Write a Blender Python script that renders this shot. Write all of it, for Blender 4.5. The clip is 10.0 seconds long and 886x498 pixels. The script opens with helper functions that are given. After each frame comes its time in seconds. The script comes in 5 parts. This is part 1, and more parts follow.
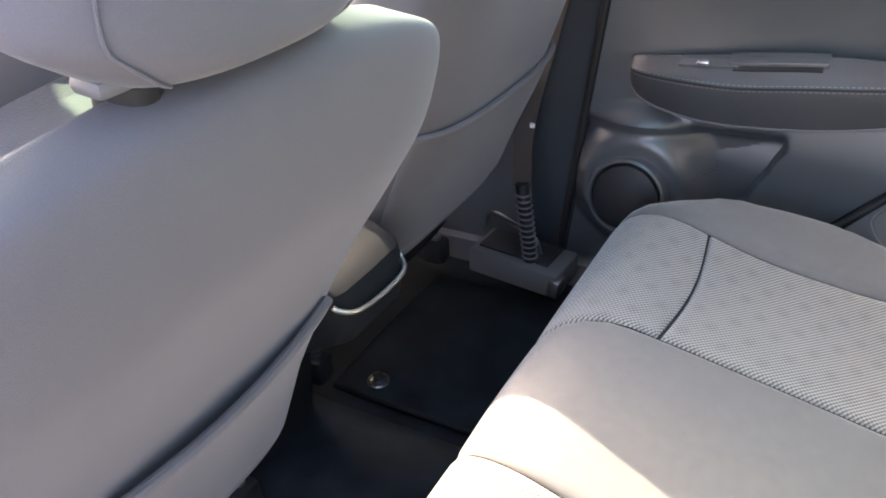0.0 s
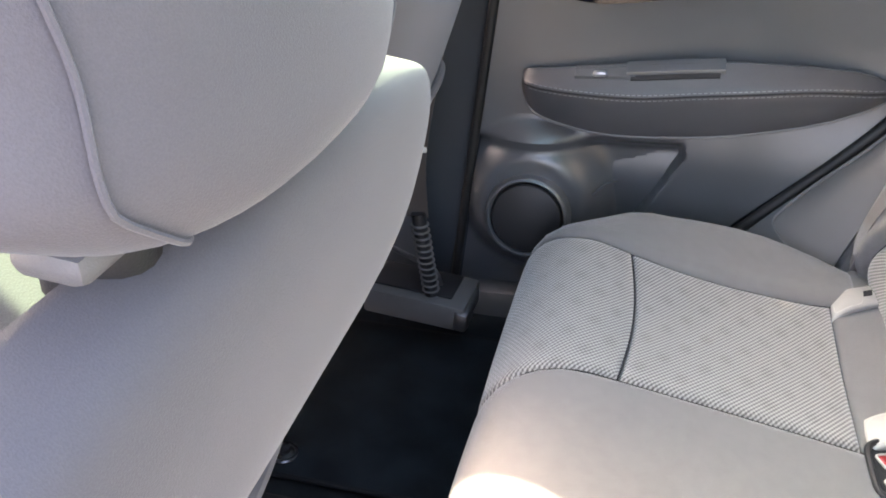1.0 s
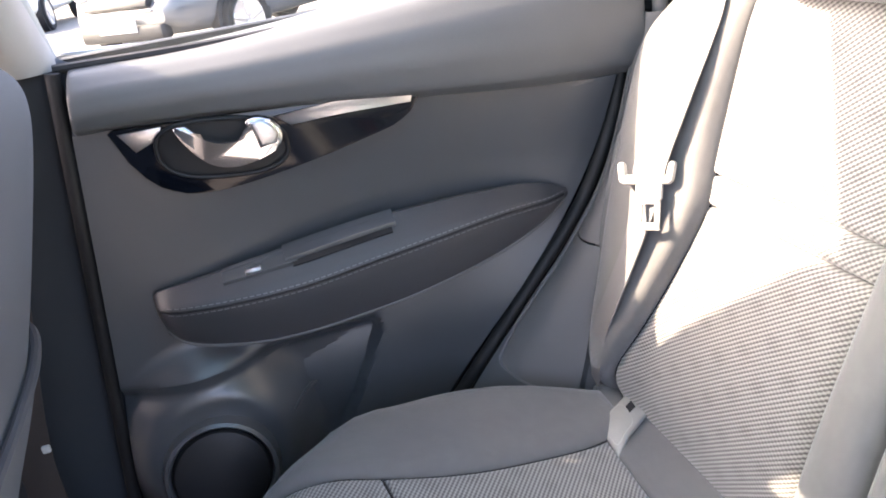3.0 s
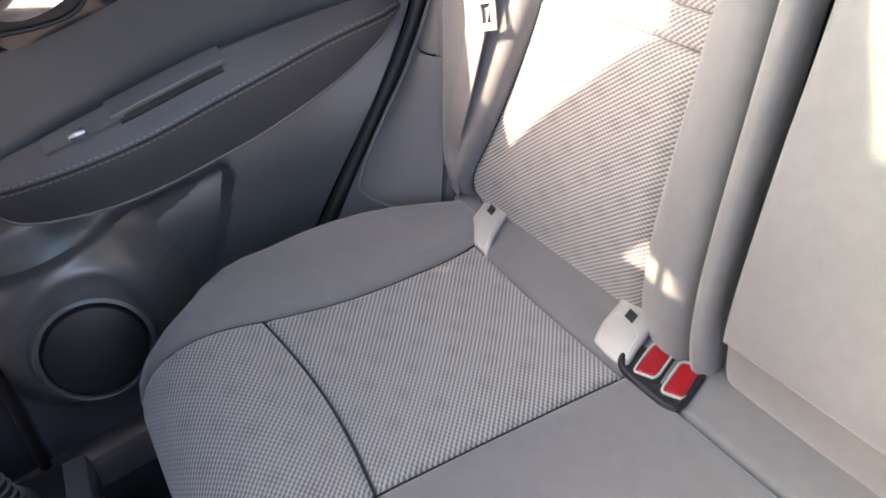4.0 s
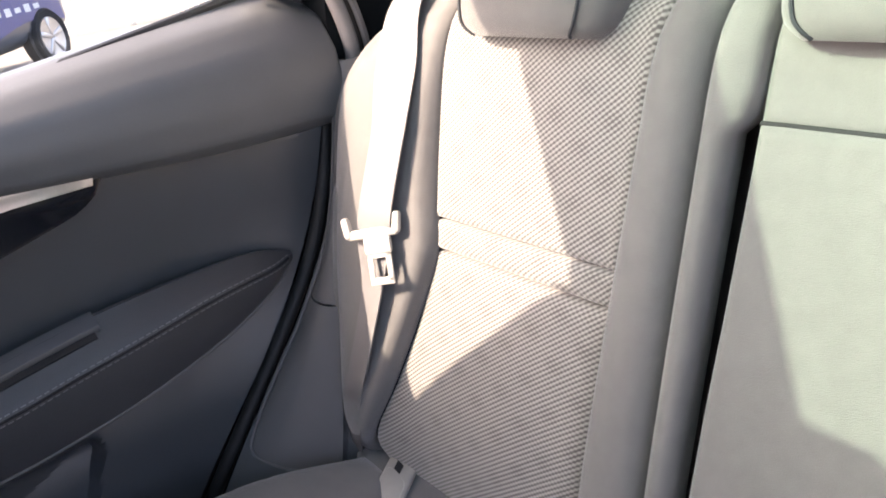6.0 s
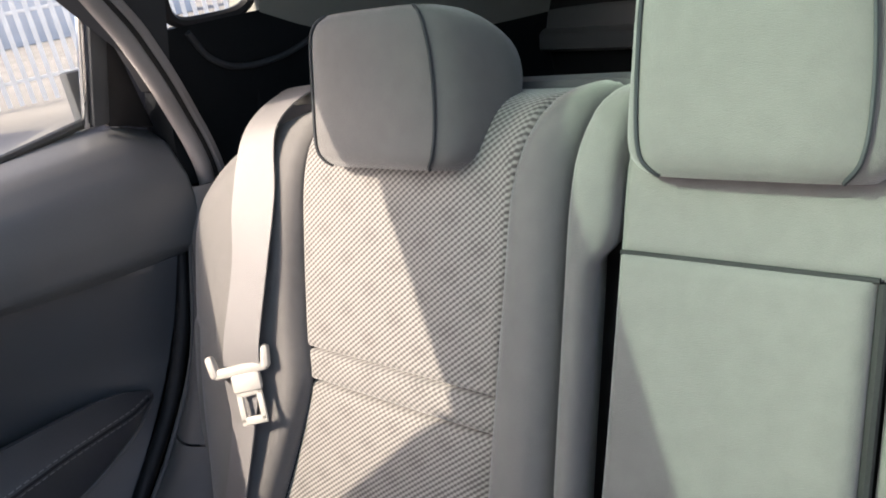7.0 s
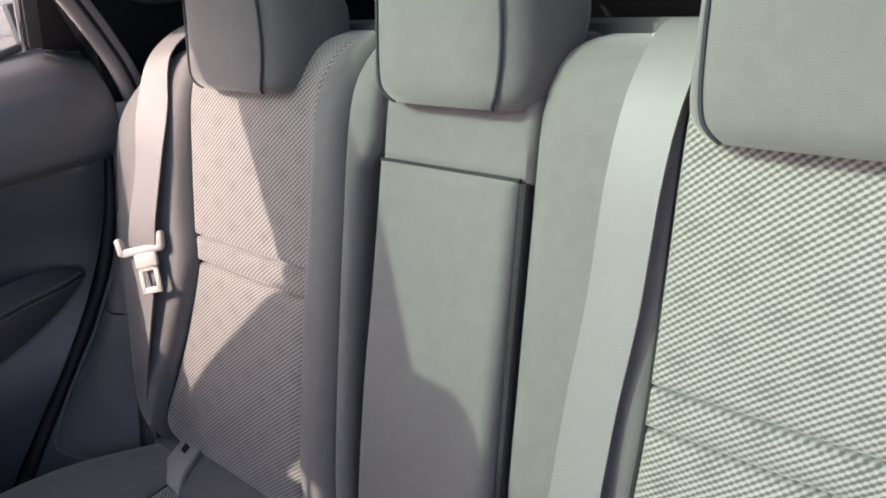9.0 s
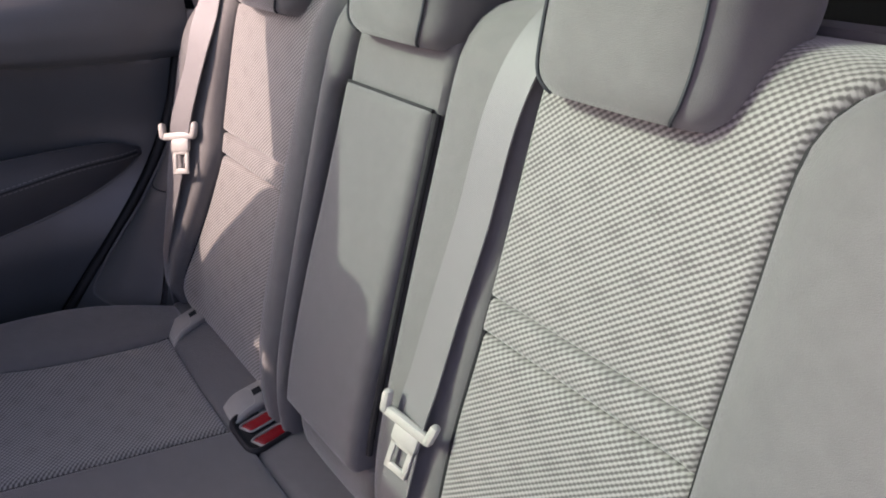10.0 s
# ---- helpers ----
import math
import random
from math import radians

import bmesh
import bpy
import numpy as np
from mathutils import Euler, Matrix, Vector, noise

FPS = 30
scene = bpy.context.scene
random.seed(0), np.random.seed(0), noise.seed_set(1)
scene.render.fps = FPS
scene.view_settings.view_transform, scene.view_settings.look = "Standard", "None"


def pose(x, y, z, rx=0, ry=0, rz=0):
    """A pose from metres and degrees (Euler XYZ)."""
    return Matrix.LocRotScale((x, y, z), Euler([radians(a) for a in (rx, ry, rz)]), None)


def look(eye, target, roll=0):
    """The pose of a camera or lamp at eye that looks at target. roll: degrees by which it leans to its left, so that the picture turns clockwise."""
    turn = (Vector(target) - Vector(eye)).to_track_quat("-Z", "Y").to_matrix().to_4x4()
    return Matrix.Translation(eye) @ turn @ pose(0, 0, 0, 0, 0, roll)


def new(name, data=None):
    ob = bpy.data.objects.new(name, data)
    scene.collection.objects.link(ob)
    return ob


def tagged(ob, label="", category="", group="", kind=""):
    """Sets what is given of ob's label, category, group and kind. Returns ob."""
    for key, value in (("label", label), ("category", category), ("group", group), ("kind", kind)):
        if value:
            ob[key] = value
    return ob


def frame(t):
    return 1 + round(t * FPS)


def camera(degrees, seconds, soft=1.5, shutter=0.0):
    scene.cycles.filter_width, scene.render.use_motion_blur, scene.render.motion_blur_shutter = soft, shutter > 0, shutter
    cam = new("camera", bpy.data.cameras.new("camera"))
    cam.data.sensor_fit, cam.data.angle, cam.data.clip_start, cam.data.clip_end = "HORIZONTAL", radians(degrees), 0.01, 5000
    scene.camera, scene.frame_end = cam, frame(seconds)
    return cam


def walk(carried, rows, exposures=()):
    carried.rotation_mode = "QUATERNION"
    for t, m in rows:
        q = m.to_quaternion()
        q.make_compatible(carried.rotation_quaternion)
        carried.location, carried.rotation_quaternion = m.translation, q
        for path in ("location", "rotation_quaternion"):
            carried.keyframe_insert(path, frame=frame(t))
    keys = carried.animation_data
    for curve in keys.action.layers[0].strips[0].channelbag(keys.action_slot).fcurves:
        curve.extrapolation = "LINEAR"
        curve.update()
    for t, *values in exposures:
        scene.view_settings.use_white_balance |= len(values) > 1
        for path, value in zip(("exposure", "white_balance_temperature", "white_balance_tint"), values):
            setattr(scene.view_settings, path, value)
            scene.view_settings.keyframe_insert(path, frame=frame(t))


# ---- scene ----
cam = camera(59.67, 10.0, soft=1.8)

PATH = [
    (0, (-0.673, 0.206, 1.015), (0.614, 0.973, 0.109), -3.7),
    (0.5, (-0.636, 0.303, 1.002), (0.700, 0.903, 0.044), -2.7),
    (1, (-0.586, 0.379, 1.004), (0.847, 0.793, 0.089), -2.1),
    (1.5, (-0.457, 0.407, 1.009), (1.072, 0.708, 0.213), -4.0),
    (2, (-0.378, 0.443, 1.013), (1.229, 0.532, 0.326), -4.9),
    (2.5, (-0.317, 0.442, 0.977), (1.308, 0.270, 0.350), -5.8),
    (3, (-0.282, 0.435, 0.969), (1.276, 0.065, 0.262), -9.3),
    (3.2, (-0.277, 0.433, 0.966), (1.230, 0.008, 0.184), -11.4),
    (4.3, (-0.278, 0.439, 0.952), (0.960, -0.107, -0.160), -13.4),
    (4.5, (-0.275, 0.429, 0.953), (0.968, -0.140, -0.139), -12.6),
    (5, (-0.260, 0.422, 0.949), (1.019, -0.257, -0.033), -11.1),
    (5.5, (-0.237, 0.413, 0.965), (1.065, -0.372, 0.099), -11.0),
    (5.7, (-0.231, 0.408, 0.969), (1.086, -0.418, 0.165), -10.9),
    (6.8, (-0.158, 0.379, 0.995), (1.003, -0.786, 0.398), -10.9),
    (7, (-0.188, 0.371, 1.015), (0.930, -0.821, 0.388), -10.9),
    (7.5, (-0.272, 0.360, 1.022), (0.813, -0.844, 0.362), -10.9),
    (8, (-0.350, 0.382, 1.027), (0.749, -0.784, 0.325), -10.6),
    (8.5, (-0.419, 0.399, 1.026), (0.708, -0.724, 0.296), -10.6),
    (9, (-0.488, 0.372, 1.024), (0.655, -0.719, 0.272), -9.9),
    (9.5, (-0.601, 0.310, 1.012), (0.581, -0.731, 0.248), -6.7),
    (10, (-0.724, 0.308, 1.005), (0.578, -0.558, 0.220), -3.4),
]
walk(cam, [(t, look(eye, target, roll)) for t, eye, target, roll in PATH], [(0, 4.15, 7500, 22), (1.2, 4.5, 8000, 22), (2.3, 4.15, 7100, 22), (3.1, 3.9, 7100, 24), (4.5, 3.85, 7500, 29), (5.5, 3.5, 7350, 29), (7, 2.2, 6680, 22), (8.5, 2.02, 6600, 28), (9.5, 1.87, 6650, 35), (10, 1.82, 6700, 39)])

# ---------------------------------------------------------------- world, sun, exposure
SUN_DIR = Vector((-0.5, -1.2, -1.0)).normalized()
world = bpy.data.worlds.new("sky_world")
scene.world = world
world.use_nodes = True
wn = world.node_tree.nodes
wl = world.node_tree.links
sky = wn.new("ShaderNodeTexSky")
sky.sky_type = "NISHITA"
sky.sun_disc = False
sky.air_density, sky.dust_density, sky.ozone_density = 0.7, 4.0, 0.6
sky.sun_elevation = math.asin(-SUN_DIR.z)
sky.sun_rotation = math.atan2(-SUN_DIR.x, -SUN_DIR.y)
wn["Background"].inputs["Strength"].default_value = 0.15
wl.new(sky.outputs[0], wn["Background"].inputs["Color"])
sun_data = bpy.data.lights.new("sun", "SUN")
sun_data.energy, sun_data.angle, sun_data.color = 1.65, radians(0.6), (1.0, 0.94, 0.73)
sun = new("sun", sun_data)
sun.matrix_world = look((-4, 5, 4), Vector((-4, 5, 4)) + SUN_DIR)


# ---------------------------------------------------------------- materials
def material(name, color, rough=0.6, metal=0.0, spec=0.5):
    m = bpy.data.materials.new(name)
    m.use_nodes = True
    b = m.node_tree.nodes["Principled BSDF"]
    b.inputs["Base Color"].default_value = (*color, 1)
    b.inputs["Roughness"].default_value = rough
    b.inputs["Metallic"].default_value = metal
    b.inputs["Specular IOR Level"].default_value = spec
    return m, m.node_tree.nodes, m.node_tree.links, b


def grained(name, color, rough, fine=900.0, depth=0.15, broad=9.0, vary=0.18, spec=0.4, sheen=0.0, metal=0.0):
    """A surface with fine relief and a slow change of tone."""
    m, n, l, b = material(name, color, rough, metal, spec)
    co = n.new("ShaderNodeTexCoord")
    n1 = n.new("ShaderNodeTexNoise")
    n1.inputs["Scale"].default_value, n1.inputs["Detail"].default_value = broad, 4
    n2 = n.new("ShaderNodeTexNoise")
    n2.inputs["Scale"].default_value, n2.inputs["Detail"].default_value = fine, 2
    l.new(co.outputs["Object"], n1.inputs["Vector"])
    l.new(co.outputs["Object"], n2.inputs["Vector"])
    ramp = n.new("ShaderNodeMapRange")
    ramp.inputs["From Min"].default_value, ramp.inputs["From Max"].default_value = 0.3, 0.7
    ramp.inputs["To Min"].default_value, ramp.inputs["To Max"].default_value = 1 - vary, 1 + vary
    l.new(n1.outputs["Fac"], ramp.inputs["Value"])
    ramp2 = n.new("ShaderNodeMapRange")
    ramp2.inputs["From Min"].default_value, ramp2.inputs["From Max"].default_value = 0.3, 0.7
    ramp2.inputs["To Min"].default_value, ramp2.inputs["To Max"].default_value = 1 - vary * 0.8, 1 + vary * 0.8
    l.new(n2.outputs["Fac"], ramp2.inputs["Value"])
    mul = n.new("ShaderNodeMath")
    mul.operation = "MULTIPLY"
    l.new(ramp.outputs[0], mul.inputs[0])
    l.new(ramp2.outputs[0], mul.inputs[1])
    sc = n.new("ShaderNodeVectorMath")
    sc.operation = "SCALE"
    sc.inputs[0].default_value = color
    l.new(mul.outputs[0], sc.inputs["Scale"])
    l.new(sc.outputs[0], b.inputs["Base Color"])
    bump = n.new("ShaderNodeBump")
    bump.inputs["Strength"].default_value, bump.inputs["Distance"].default_value = depth, 0.001
    l.new(n2.outputs["Fac"], bump.inputs["Height"])
    l.new(bump.outputs[0], b.inputs["Normal"])
    if sheen:
        b.inputs["Sheen Weight"].default_value = sheen
        b.inputs["Sheen Roughness"].default_value = 0.45
    return m


def woven(name, dark, light, pitch=0.0046):
    """Open-knit seat cloth: light knots on a dark ground, in larger squares that stand on a corner."""
    m, n, l, b = material(name, dark, 0.85, 0, 0.25)
    uv = n.new("ShaderNodeUVMap")
    uv.uv_map = "cloth"
    rot = n.new("ShaderNodeMapping")
    rot.inputs["Rotation"].default_value = (0, 0, radians(45))
    rot.inputs["Scale"].default_value = (0.871, 1.114, 1)
    l.new(uv.outputs[0], rot.inputs["Vector"])
    sep = n.new("ShaderNodeSeparateXYZ")
    l.new(rot.outputs[0], sep.inputs[0])

    def ripple(src, period):
        mu = n.new("ShaderNodeMath")
        mu.operation = "MULTIPLY"
        mu.inputs[1].default_value = 2 * math.pi / period
        l.new(src, mu.inputs[0])
        si = n.new("ShaderNodeMath")
        si.operation = "SINE"
        l.new(mu.outputs[0], si.inputs[0])
        return si.outputs[0]

    def mix(a, op, c):
        q = n.new("ShaderNodeMath")
        q.operation = op
        for k, v in ((0, a), (1, c)):
            if isinstance(v, float):
                q.inputs[k].default_value = v
            else:
                l.new(v, q.inputs[k])
        return q.outputs[0]

    u, v = sep.outputs[0], sep.outputs[1]
    fine = mix(mix(ripple(u, pitch), "MULTIPLY", 0.26), "ADD", mix(ripple(v, pitch), "MULTIPLY", 0.62))
    big = mix(mix(mix(mix(ripple(u, pitch * 9), "ADD", ripple(v, pitch * 9)), "MULTIPLY", 0.5), "ADD", 0.25), "MINIMUM", 0.0)
    noise_tex = n.new("ShaderNodeTexNoise")
    noise_tex.inputs["Scale"].default_value = 700
    l.new(uv.outputs[0], noise_tex.inputs["Vector"])
    level = mix(mix(fine, "ADD", mix(big, "MULTIPLY", 0.26)), "ADD", mix(noise_tex.outputs["Fac"], "SUBTRACT", 0.5))
    mr = n.new("ShaderNodeMapRange")
    mr.interpolation_type = "SMOOTHSTEP"
    mr.inputs["From Min"].default_value, mr.inputs["From Max"].default_value = -0.75, 0.75
    l.new(level, mr.inputs["Value"])
    mc = n.new("ShaderNodeMix")
    mc.data_type = "RGBA"
    mc.inputs[6].default_value, mc.inputs[7].default_value = (*dark, 1), (*light, 1)
    l.new(mr.outputs[0], mc.inputs[0])
    l.new(mc.outputs[2], b.inputs["Base Color"])
    bump = n.new("ShaderNodeBump")
    bump.inputs["Strength"].default_value, bump.inputs["Distance"].default_value = 0.35, 0.0010
    l.new(fine, bump.inputs["Height"])
    l.new(bump.outputs[0], b.inputs["Normal"])
    b.inputs["Sheen Weight"].default_value = 0.40
    return m


def webbing(name, color):
    m, n, l, b = material(name, color, 0.5, 0, 0.5)
    uv = n.new("ShaderNodeUVMap")
    uv.uv_map = "cloth"
    w = n.new("ShaderNodeTexWave")
    w.bands_direction = "DIAGONAL"
    w.inputs["Scale"].default_value, w.inputs["Distortion"].default_value = 260, 0.4
    l.new(uv.outputs[0], w.inputs["Vector"])
    mc = n.new("ShaderNodeMix")
    mc.data_type = "RGBA"
    mc.inputs[6].default_value = (*[c * 0.78 for c in color], 1)
    mc.inputs[7].default_value = (*[c * 1.15 for c in color], 1)
    l.new(w.outputs["Fac"], mc.inputs[0])
    l.new(mc.outputs[2], b.inputs["Base Color"])
    bump = n.new("ShaderNodeBump")
    bump.inputs["Strength"].default_value, bump.inputs["Distance"].default_value = 0.35, 0.0006
    l.new(w.outputs["Fac"], bump.inputs["Height"])
    l.new(bump.outputs[0], b.inputs["Normal"])
    return m


CLOTH = grained("plain_seat_cloth", (0.140, 0.135, 0.133), 0.9, 1300, 0.5, 60, 0.045, 0.2, 0.40)
CLOTH_BACK = grained("seat_back_vinyl", (0.094, 0.090, 0.096), 0.75, 1500, 0.25, 6, 0.08, 0.3, 0.15)
WEAVE = woven("knit_seat_cloth", (0.086, 0.080, 0.077), (0.310, 0.297, 0.283))
SEAM = grained("dark_seam_thread", (0.02, 0.02, 0.022), 0.9, 900, 0.1)
STITCH = grained("pale_stitch_thread", (0.30, 0.30, 0.29), 0.8, 900, 0.1)
STITCH_DARK = grained("grey_stitch_thread", (0.17, 0.17, 0.18), 0.8, 900, 0.1)
SOFT = grained("soft_door_plastic", (0.068, 0.074, 0.082), 0.30, 1500, 0.12, 5, 0.08, 0.85)
PAD_SKIN = grained("grey_ledge_vinyl", (0.116, 0.121, 0.126), 0.38, 1300, 0.2, 5, 0.07, 0.45)
HARD = grained("hard_grey_plastic", (0.074, 0.078, 0.084), 0.42, 1700, 0.30, 5, 0.08, 0.45)
LEATHERETTE = grained("padded_armrest_skin", (0.056, 0.056, 0.062), 0.38, 700, 0.30, 6, 0.08, 0.5)
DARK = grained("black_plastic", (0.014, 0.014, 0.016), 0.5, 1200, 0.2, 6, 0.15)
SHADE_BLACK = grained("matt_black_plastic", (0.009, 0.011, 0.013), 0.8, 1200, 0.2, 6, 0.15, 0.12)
PILLAR = grained("dark_pillar_trim", (0.030, 0.034, 0.040), 0.7, 1500, 0.25, 5, 0.08)
BEIGE = grained("pale_pillar_trim", (0.46, 0.43, 0.39), 0.7, 1400, 0.2, 5, 0.06)
CONCRETE = grained("grey_concrete", (0.16, 0.165, 0.17), 0.9, 60, 0.3, 2, 0.15)
PILLAR_CLOTH = grained("grey_pillar_cloth", (0.23, 0.235, 0.215), 0.9, 1200, 0.2, 5, 0.06)
FRAME_TRIM = grained("pale_frame_trim", (0.27, 0.255, 0.255), 0.55, 1400, 0.2, 5, 0.06)
# front belt webbing with its backlit shade put into the colour
SHADED_WEB = webbing("shaded_belt_webbing", (0.040, 0.030, 0.027))
LINING = grained("roof_lining_cloth", (0.50, 0.48, 0.45), 0.95, 1100, 0.3, 4, 0.06)
QUARTER = grained("smooth_grey_plastic", (0.105, 0.103, 0.104), 0.42, 1700, 0.2, 5, 0.06, 0.45)
RUBBER = grained("rubber_seal", (0.012, 0.012, 0.013), 0.55, 500, 0.1)
CARPET = grained("black_carpet", (0.011, 0.015, 0.019), 1.0, 1500, 0.9, 14, 0.35, 0.1)
GUIDE = grained("pale_grey_plastic", (0.36, 0.345, 0.32), 0.45, 1500, 0.1, 30, 0.06)
TONGUE = grained("pale_belt_tongue_plastic", (0.44, 0.42, 0.39), 0.4, 900, 0.05, 30, 0.05)
BELT = webbing("seat_belt_webbing", (0.185, 0.178, 0.182))
PIANO = material("gloss_black_trim", (0.004, 0.006, 0.011), 0.08, 0, 0.35)[0]
CHROME = grained("chrome", (0.80, 0.80, 0.81), 0.10, 60, 0.02, 20, 0.03, 0.5, 0, 1.0)
SATIN = grained("satin_silver", (0.62, 0.62, 0.64), 0.28, 300, 0.03, 20, 0.04, 0.5, 0, 1.0)
STEEL = grained("dull_steel", (0.25, 0.25, 0.26), 0.42, 300, 0.08, 20, 0.2, 0.5, 0, 1.0)
RED = material("red_button_plastic", (0.28, 0.009, 0.014), 0.18, 0, 0.5)[0]
WHITE_BIT = material("white_plastic", (0.7, 0.7, 0.68), 0.4)[0]


def make_glass(name, tint):
    m, n, l, b = material(name, (1, 1, 1), 0.0)
    clear = n.new("ShaderNodeBsdfTransparent")
    clear.inputs[0].default_value = (*tint, 1)
    gloss = n.new("ShaderNodeBsdfGlossy")
    gloss.inputs["Roughness"].default_value = 0.01
    mx = n.new("ShaderNodeMixShader")
    mx.inputs[0].default_value = 0.06
    l.new(clear.outputs[0], mx.inputs[1])
    l.new(gloss.outputs[0], mx.inputs[2])
    l.new(mx.outputs[0], n["Material Output"].inputs[0])
    return m


GLASS = make_glass("window_glass", (0.93, 0.96, 0.94))
ROOF_GLASS = make_glass("tinted_roof_glass", (0.69, 0.86, 0.81))


# ---------------------------------------------------------------- mesh helpers
def thing(name, at, label, category, group="", kind=""):
    ob = new(name)
    ob.empty_display_size = 0.05
    ob.location = at
    return tagged(ob, label, category, group, kind)


def finish(bm, name, mat, smooth=True):
    bmesh.ops.recalc_face_normals(bm, faces=bm.faces)
    me = bpy.data.meshes.new(name)
    if smooth:
        for f in bm.faces:
            f.smooth = True
    bm.to_mesh(me)
    bm.free()
    me.materials.append(mat)
    if smooth:
        me.set_sharp_from_angle(angle=radians(42))
    return me


def base_of(ob):
    v = Vector(ob.location)
    while ob.parent:
        ob = ob.parent
        v += Vector(ob.location)
    return v


def part(name, bm, mat, parent, label="", smooth=True):
    """One mesh, given in world metres, as a child of a thing or of a part."""
    me = finish(bm, name, mat, smooth)
    me.transform(Matrix.Translation(-base_of(parent)))
    ob = new(name, me)
    ob.parent = parent
    if label:
        ob["label"] = label
    return ob


def structure(name, bm, mat, label, category, smooth=True):
    return tagged(new(name, finish(bm, name, mat, smooth)), label, category, "", "structure")


def table(*pairs):
    """A smooth function through pairs of (place, value)."""
    xs, ys = [p[0] for p in pairs], [p[1] for p in pairs]

    def f(x):
        if x <= xs[0]:
            return ys[0]
        if x >= xs[-1]:
            return ys[-1]
        k = max(i for i in range(len(xs) - 1) if xs[i] <= x)
        w = (x - xs[k]) / (xs[k + 1] - xs[k])
        a, b = ys[max(k - 1, 0)], ys[min(k + 2, len(ys) - 1)]
        p, q = ys[k], ys[k + 1]
        m0 = (q - a) / (xs[k + 1] - xs[max(k - 1, 0)]) * (xs[k + 1] - xs[k])
        m1 = (b - p) / (xs[min(k + 2, len(xs) - 1)] - xs[k]) * (xs[k + 1] - xs[k])
        return (2 * w**3 - 3 * w**2 + 1) * p + (w**3 - 2 * w**2 + w) * m0 + (-2 * w**3 + 3 * w**2) * q + (w**3 - w**2) * m1

    return f


def step(a, b, x):
    w = min(max((x - a) / (b - a), 0), 1)
    return w * w * (3 - 2 * w)


def pad(surface, h=0.012, r=0.02, nu=20, nv=20, thick=0.03, flip=False, cap=True):
    """A stuffed panel over surface(s, t), rounded down to its seams, closed behind."""
    bm = bmesh.new()
    uvl = bm.loops.layers.uv.new("cloth")
    ss = [0.5 - 0.5 * math.cos(math.pi * i / nu) for i in range(nu + 1)]
    ts = [0.5 - 0.5 * math.cos(math.pi * j / nv) for j in range(nv + 1)]
    pts = [[Vector(surface(s, t)) for t in ts] for s in ss]
    us, front, back = {}, [], []
    arc_v = [0.0]
    mid = nu // 2
    for j in range(1, nv + 1):
        arc_v.append(arc_v[-1] + (pts[mid][j] - pts[mid][j - 1]).length)
    for i in range(nu + 1):
        rowf, rowb = [], []
        for j in range(nv + 1):
            p = pts[i][j]
            du = pts[min(i + 1, nu)][j] - pts[max(i - 1, 0)][j]
            dv = pts[i][min(j + 1, nv)] - pts[i][max(j - 1, 0)]
            nrm = du.cross(dv).normalized() * (-1 if flip else 1)
            wide = (pts[nu][j] - pts[0][j]).length
            tall = arc_v[-1]
            d = min(ss[i] * wide, (1 - ss[i]) * wide, ts[j] * tall, (1 - ts[j]) * tall)
            k = 1 - min(d / r, 1)
            f = bm.verts.new(p + nrm * (h * math.sqrt(max(1 - k * k, 0)) + 0.25 * h * math.sin(math.pi * ss[i]) * math.sin(math.pi * ts[j])))
            us[f] = (p.x, arc_v[j])
            rowf.append(f)
            b = bm.verts.new(p - nrm * thick)
            us[b] = us[f]
            rowb.append(b)
        front.append(rowf)
        back.append(rowb)
    for i in range(nu):
        for j in range(nv):
            bm.faces.new((front[i][j], front[i + 1][j], front[i + 1][j + 1], front[i][j + 1]))
            if cap:
                bm.faces.new((back[i][j], back[i][j + 1], back[i + 1][j + 1], back[i + 1][j]))
    for i in range(nu):
        bm.faces.new((front[i][0], back[i][0], back[i + 1][0], front[i + 1][0]))
        bm.faces.new((front[i][nv], front[i + 1][nv], back[i + 1][nv], back[i][nv]))
    for j in range(nv):
        bm.faces.new((front[0][j], front[0][j + 1], back[0][j + 1], back[0][j]))
        bm.faces.new((front[nu][j], back[nu][j], back[nu][j + 1], front[nu][j + 1]))
    for fc in bm.faces:
        for lp in fc.loops:
            lp[uvl].uv = us[lp.vert]
    return bm


def loft(rings, closed_ends=True):
    """A skin over closed rings of equal length."""
    bm = bmesh.new()
    vs = [[bm.verts.new(p) for p in ring] for ring in rings]
    k = len(vs[0])
    for a, b in zip(vs, vs[1:]):
        for i in range(k):
            bm.faces.new((a[i], a[(i + 1) % k], b[(i + 1) % k], b[i]))
    if closed_ends:
        bm.faces.new(vs[0][::-1])
        bm.faces.new(vs[-1])
    return bm


def squircle(cx, cy, a, b, power=4.0, n=32):
    out = []
    for i in range(n):
        q = 2 * math.pi * i / n
        c, s = math.cos(q), math.sin(q)
        out.append((cx + a * math.copysign(abs(c) ** (2 / power), c), cy + b * math.copysign(abs(s) ** (2 / power), s)))
    return out


def smooth_line(points, per=6):
    pts = [Vector(p) for p in points]
    out = []
    for i in range(len(pts) - 1):
        a, b, c, d = pts[max(i - 1, 0)], pts[i], pts[i + 1], pts[min(i + 2, len(pts) - 1)]
        for k in range(per):
            w = k / per
            out.append(0.5 * (2 * b + (c - a) * w + (2 * a - 5 * b + 4 * c - d) * w**2 + (3 * b - a - 3 * c + d) * w**3))
    return out + [pts[-1]]


